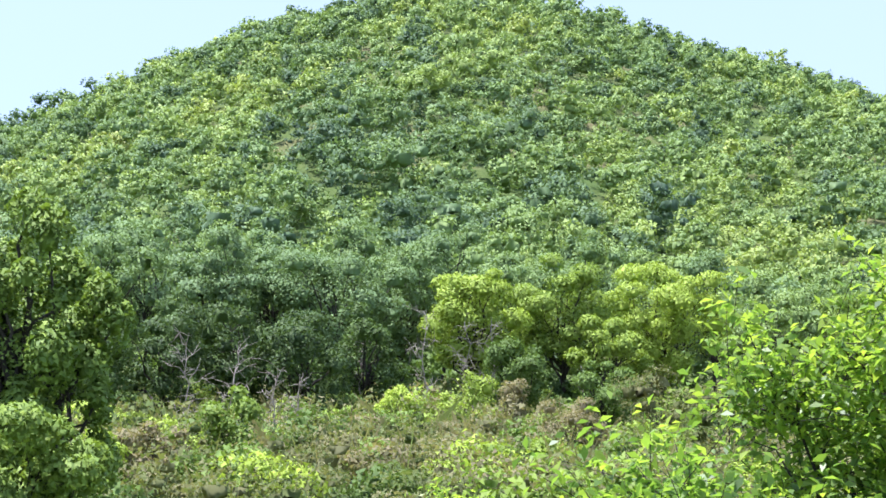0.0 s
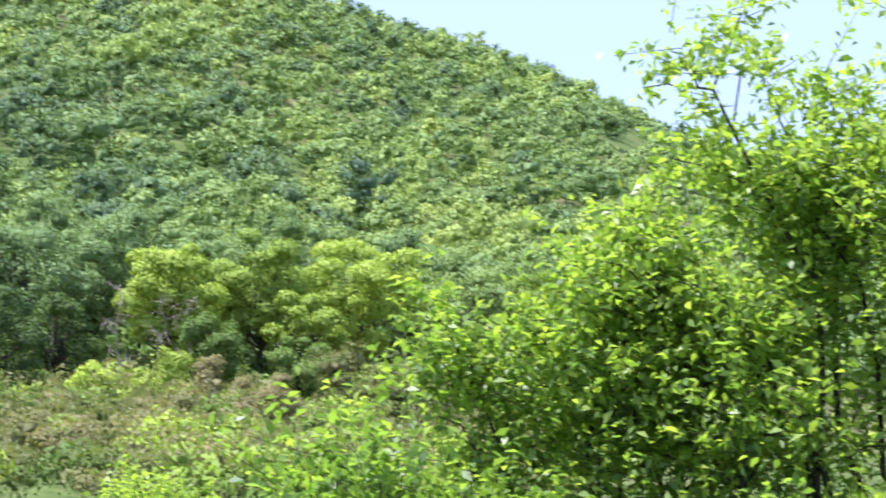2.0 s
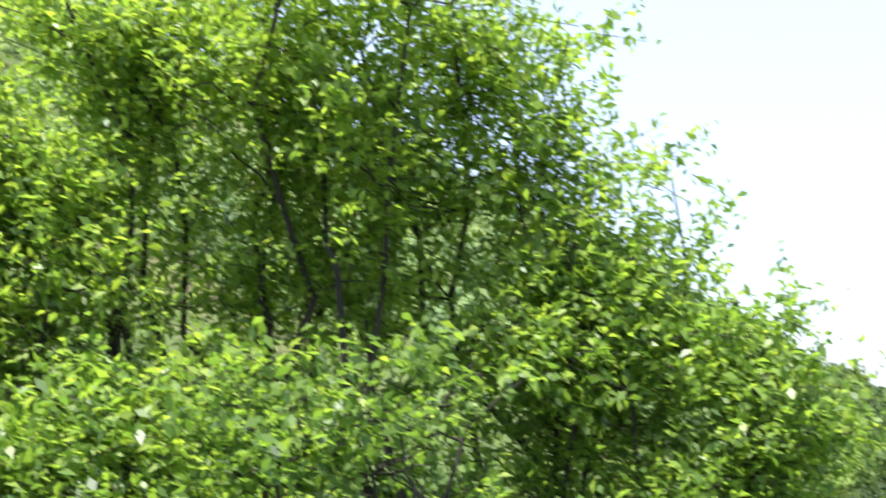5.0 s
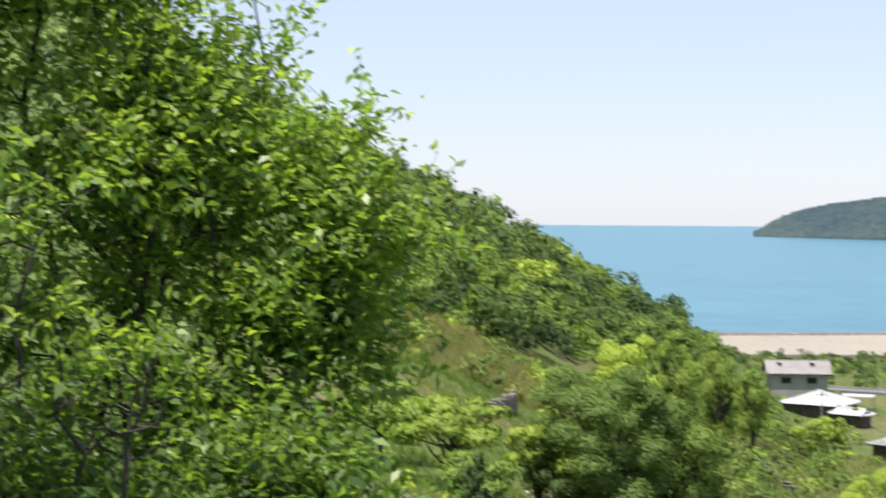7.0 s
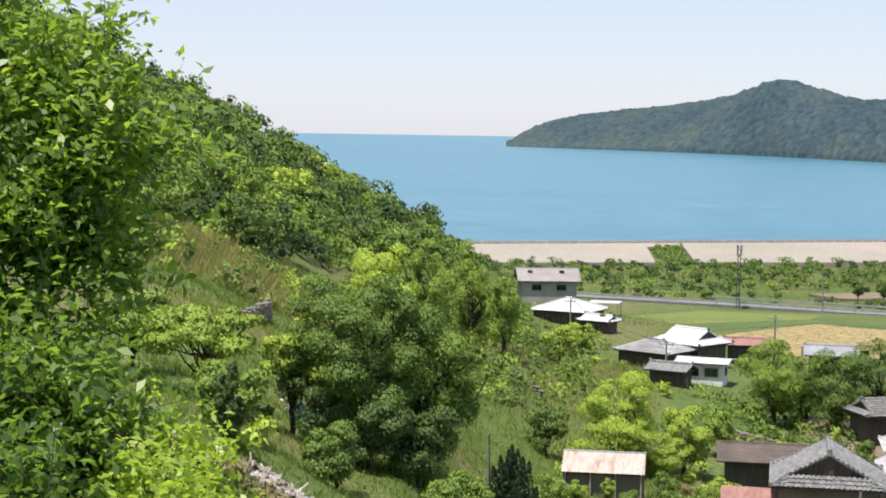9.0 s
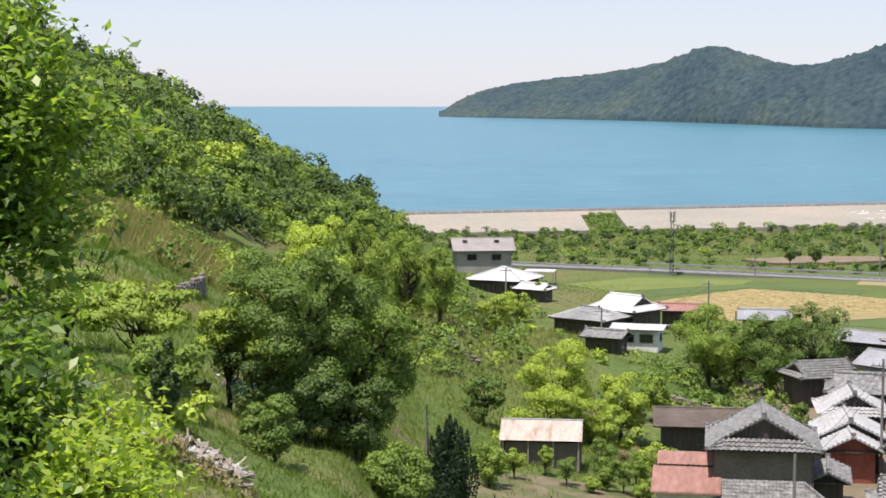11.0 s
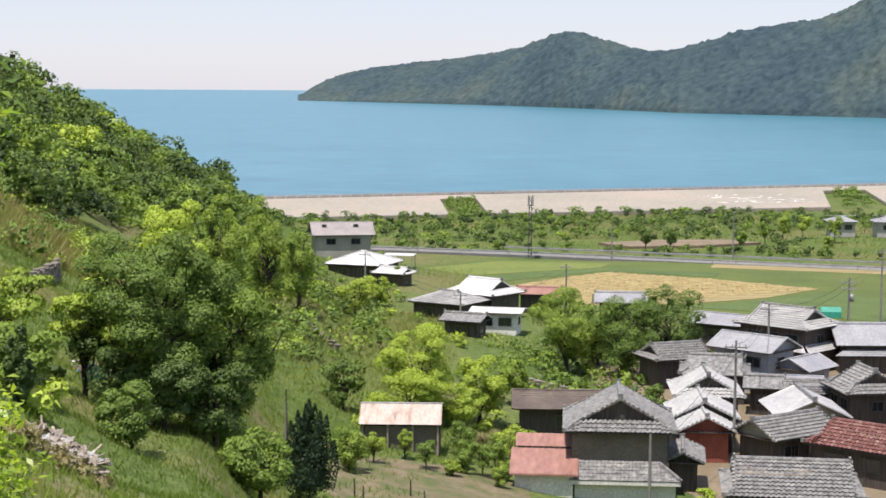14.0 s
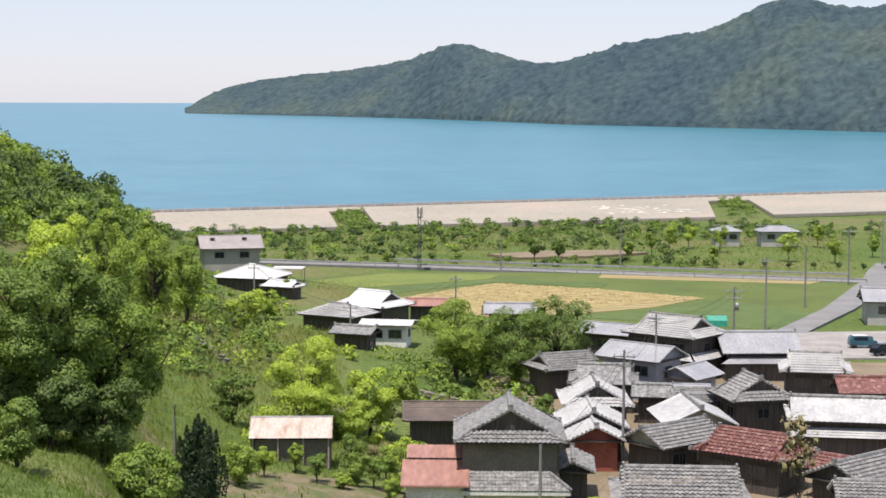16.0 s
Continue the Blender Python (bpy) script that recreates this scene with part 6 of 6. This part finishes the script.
GARDEN = plain("garden_soil", [(0.38, (0.080, 0.105, 0.032)), (0.5, (0.130, 0.118, 0.058)), (0.62, (0.170, 0.140, 0.085))], 0.45, 0.95, 0, 0.05, 3.0)


def garden_soil():
    """Bare soil that follows the ground under the fruit trees."""
    gx, gy = np.meshgrid(np.linspace(-3.5, 14, 36), np.linspace(109, 131.5, 40))
    edge = np.minimum.reduce([gx + 3.5, 14 - gx, gy - 109, 131.5 - gy])
    gz = land(gx, gy) + 0.07 - 0.5 * np.clip(1 - edge / 1.5, 0, 1) + 0.06 * np.sin(gx * 1.7) * np.sin(gy * 1.3)
    F = [(j * 36 + i, j * 36 + i + 1, (j + 1) * 36 + i + 1, (j + 1) * 36 + i) for j in range(39) for i in range(35)]
    tagged(new("garden_soil", mesh_of("garden_soil", np.stack([gx, gy, gz], -1).reshape(-1, 3), F, [GARDEN], smooth=True)), "bare garden soil under fruit trees", "ground", kind="structure")


garden_soil()

def stake(a, d, h, label):
    """A thin dark post driven into the slope."""
    x, y = polar_xy(a, d)
    t = thing("wooden_post", pose(x, y, land_at(x, y) - 0.2), label, "post", "garden posts")
    rng = np.random.default_rng(int(a * 100) + 700)
    part("shaft", mesh_of("shaft", *tubes([limb(rng, (0, 0, 0), (rng.normal() * 0.06, 0, h), 0.065, 0.045, 4, 0.004)], 7), [BARK], smooth=True), None, t)


stake(2.5, 117, 5.6, "tall dark wooden post beside the garden")
for a, d, h in ((0.2, 113, 1.5), (-0.1, 112.2, 1.2), (-1.7, 114, 1.4), (2.7, 112, 1.8), (3.4, 110, 1.6), (-2.2, 112, 1.3)):
    stake(a, d, h, "short dark garden stake in bare soil")

# ---------------- debris heap and netting on the near terrace ----------------
SHEET = plain("pale_plastic_sheet", [(0.3, (0.15, 0.12, 0.09)), (0.5, (0.26, 0.23, 0.19)), (0.7, (0.46, 0.46, 0.45))], 2.0, 0.5, 0, 0.02, 6.0)
BLUE = plain("blue_tarpaulin", [(0.3, (0.03, 0.10, 0.30)), (0.7, (0.05, 0.15, 0.40))], 2.0, 0.5, 0, 0.02, 6.0)
NET = plain("green_plastic_net", [(0.3, (0.02, 0.12, 0.09)), (0.7, (0.04, 0.20, 0.15))], 3.0, 0.7)


def debris_heap(a, d, w, h, seed, label, n=90, deep=0.33, level=1.0):
    """A heap of boards, sticks and crumpled sheets."""
    rng = np.random.default_rng(seed)
    x, y = polar_xy(a, d)
    t = thing("debris_heap", pose(x, y, land_at(x, y)), label, "heap")
    u = np.linspace(0, 2 * np.pi, 20, endpoint=False)
    rr = np.append(np.linspace(0.05, 0.98, 6), 1.04)
    A, R = np.meshgrid(u, rr)
    bump_ = 1 + 0.25 * np.sin(3 * A + seed) * R
    V = np.stack([R * bump_ * np.cos(A) * w / 2, R * bump_ * np.sin(A) * w * deep, h * (1 - R ** 1.6) - 0.15 + rng.normal(size=A.shape) * 0.06], -1).reshape(-1, 3)
    V[:, 2] += (land(V[:, 0] + x, V[:, 1] + y) - land_at(x, y)) * level
    V[-20:, 2] -= 1.8
    j, i = np.meshgrid(np.arange(20), np.arange(6))
    F = np.stack([i * 20 + j, (i + 1) * 20 + j, (i + 1) * 20 + (j + 1) % 20, i * 20 + (j + 1) % 20], -1).reshape(-1, 4)
    part("earth_mound", mesh_of("earth_mound", V, F, [EARTH], smooth=True), None, t)
    for k in range(n):
        r, q = math.sqrt(rng.random()), rng.uniform(0, 6.283)
        p = np.array((r * math.cos(q) * w / 2, r * math.sin(q) * w * deep, max(h * (1 - r ** 1.6), 0) + 0.05))
        p[2] += (land_at(x + p[0], y + p[1]) - land_at(x, y)) * level
        if k % 3 == 0:
            g = rng.uniform(0.12, 0.36)
            gx, gy = np.meshgrid(np.linspace(-g, g, 6), np.linspace(-g * 0.6, g * 0.6, 5))
            gz = rng.normal(size=gx.shape) * 0.05 - 0.25 * (gx ** 2 + gy ** 2)
            V = np.stack([gx, gy, gz], -1).reshape(-1, 3) + p + (0, 0, 0.12)
            F = [(b * 6 + c, b * 6 + c + 1, b * 6 + c + 7, b * 6 + c + 6) for b in range(4) for c in range(5)]
            part("crumpled_sheet", mesh_of("crumpled_sheet", V, F, [BLUE if k in (36, 120) else SHEET]), None, t)
        else:
            dv = unit(np.array((rng.normal(), rng.normal(), rng.normal() * 0.3))) * rng.uniform(0.15, 0.6)
            part("board", Solid().beam(p - dv, p + dv, rng.uniform(0.025, 0.08), 0.03).mesh("board", DEADWOOD if k % 3 else TIMBER), None, t)


debris_heap(11.4, 43.5, 4.2, 0.8, 5, "heap of boards, dry branches and crumpled plastic sheets", 330, 0.6, 0.35)
rng = np.random.default_rng(61)
rows = [(*(q := polar_xy(rng.uniform(8.8, 13.8), rng.uniform(40.5, 47))), land_at(*q) + 0.3, rng.uniform(0.2, 0.6), rng.uniform(0.6, 1.0)) for _ in range(130)]
shrubs("dead_weeds", rows, "withered brown weeds round the debris heap", rng, 50, 0.12, DRY, 2)
debris_heap(9.0, 100, 3.0, 0.9, 6, "small heap of white rubbish on the terrace", 40)
debris_heap(-7.0, 168, 6.0, 0.9, 7, "clutter of boards beside a vegetable plot", 50)


def net_fence(a0, d0, a1, d1, h, seed):
    rng = np.random.default_rng(seed)
    (x0, y0), (x1, y1) = polar_xy(a0, d0), polar_xy(a1, d1)
    t = thing("net_fence", pose(x0, y0, land_at(x0, y0)), "sagging green net fence on thin stakes", "fence")
    n = 7
    for k in range(n + 1):
        s = k / n
        x, y = (x1 - x0) * s, (y1 - y0) * s
        z = land_at(x0 + x, y0 + y) - land_at(x0, y0)
        part("stake", Solid().box((x, y, z + h / 2), (0.05, 0.05, h + 0.3)).mesh("stake", DEADWOOD), None, t)
        if k < n:
            xe, ye = (x1 - x0) * (k + 1) / n, (y1 - y0) * (k + 1) / n
            ze = land_at(x0 + xe, y0 + ye) - land_at(x0, y0)
            g = Solid()
            for q in np.linspace(0.05, 0.9, 9):
                g.beam((x, y, z + h * q), (xe, ye, ze + h * q - 0.05 * q), 0.03, 0.03)
            for q in np.linspace(0, 1, 9):
                g.beam((x + (xe - x) * q, y + (ye - y) * q, z + (ze - z) * q), (x + (xe - x) * q, y + (ye - y) * q, z + (ze - z) * q + h * 0.88), 0.03, 0.03)
            part("net_panel", g.mesh("net_panel", NET), None, t)


net_fence(9.3, 92, 8.0, 95, 1.3, 8)
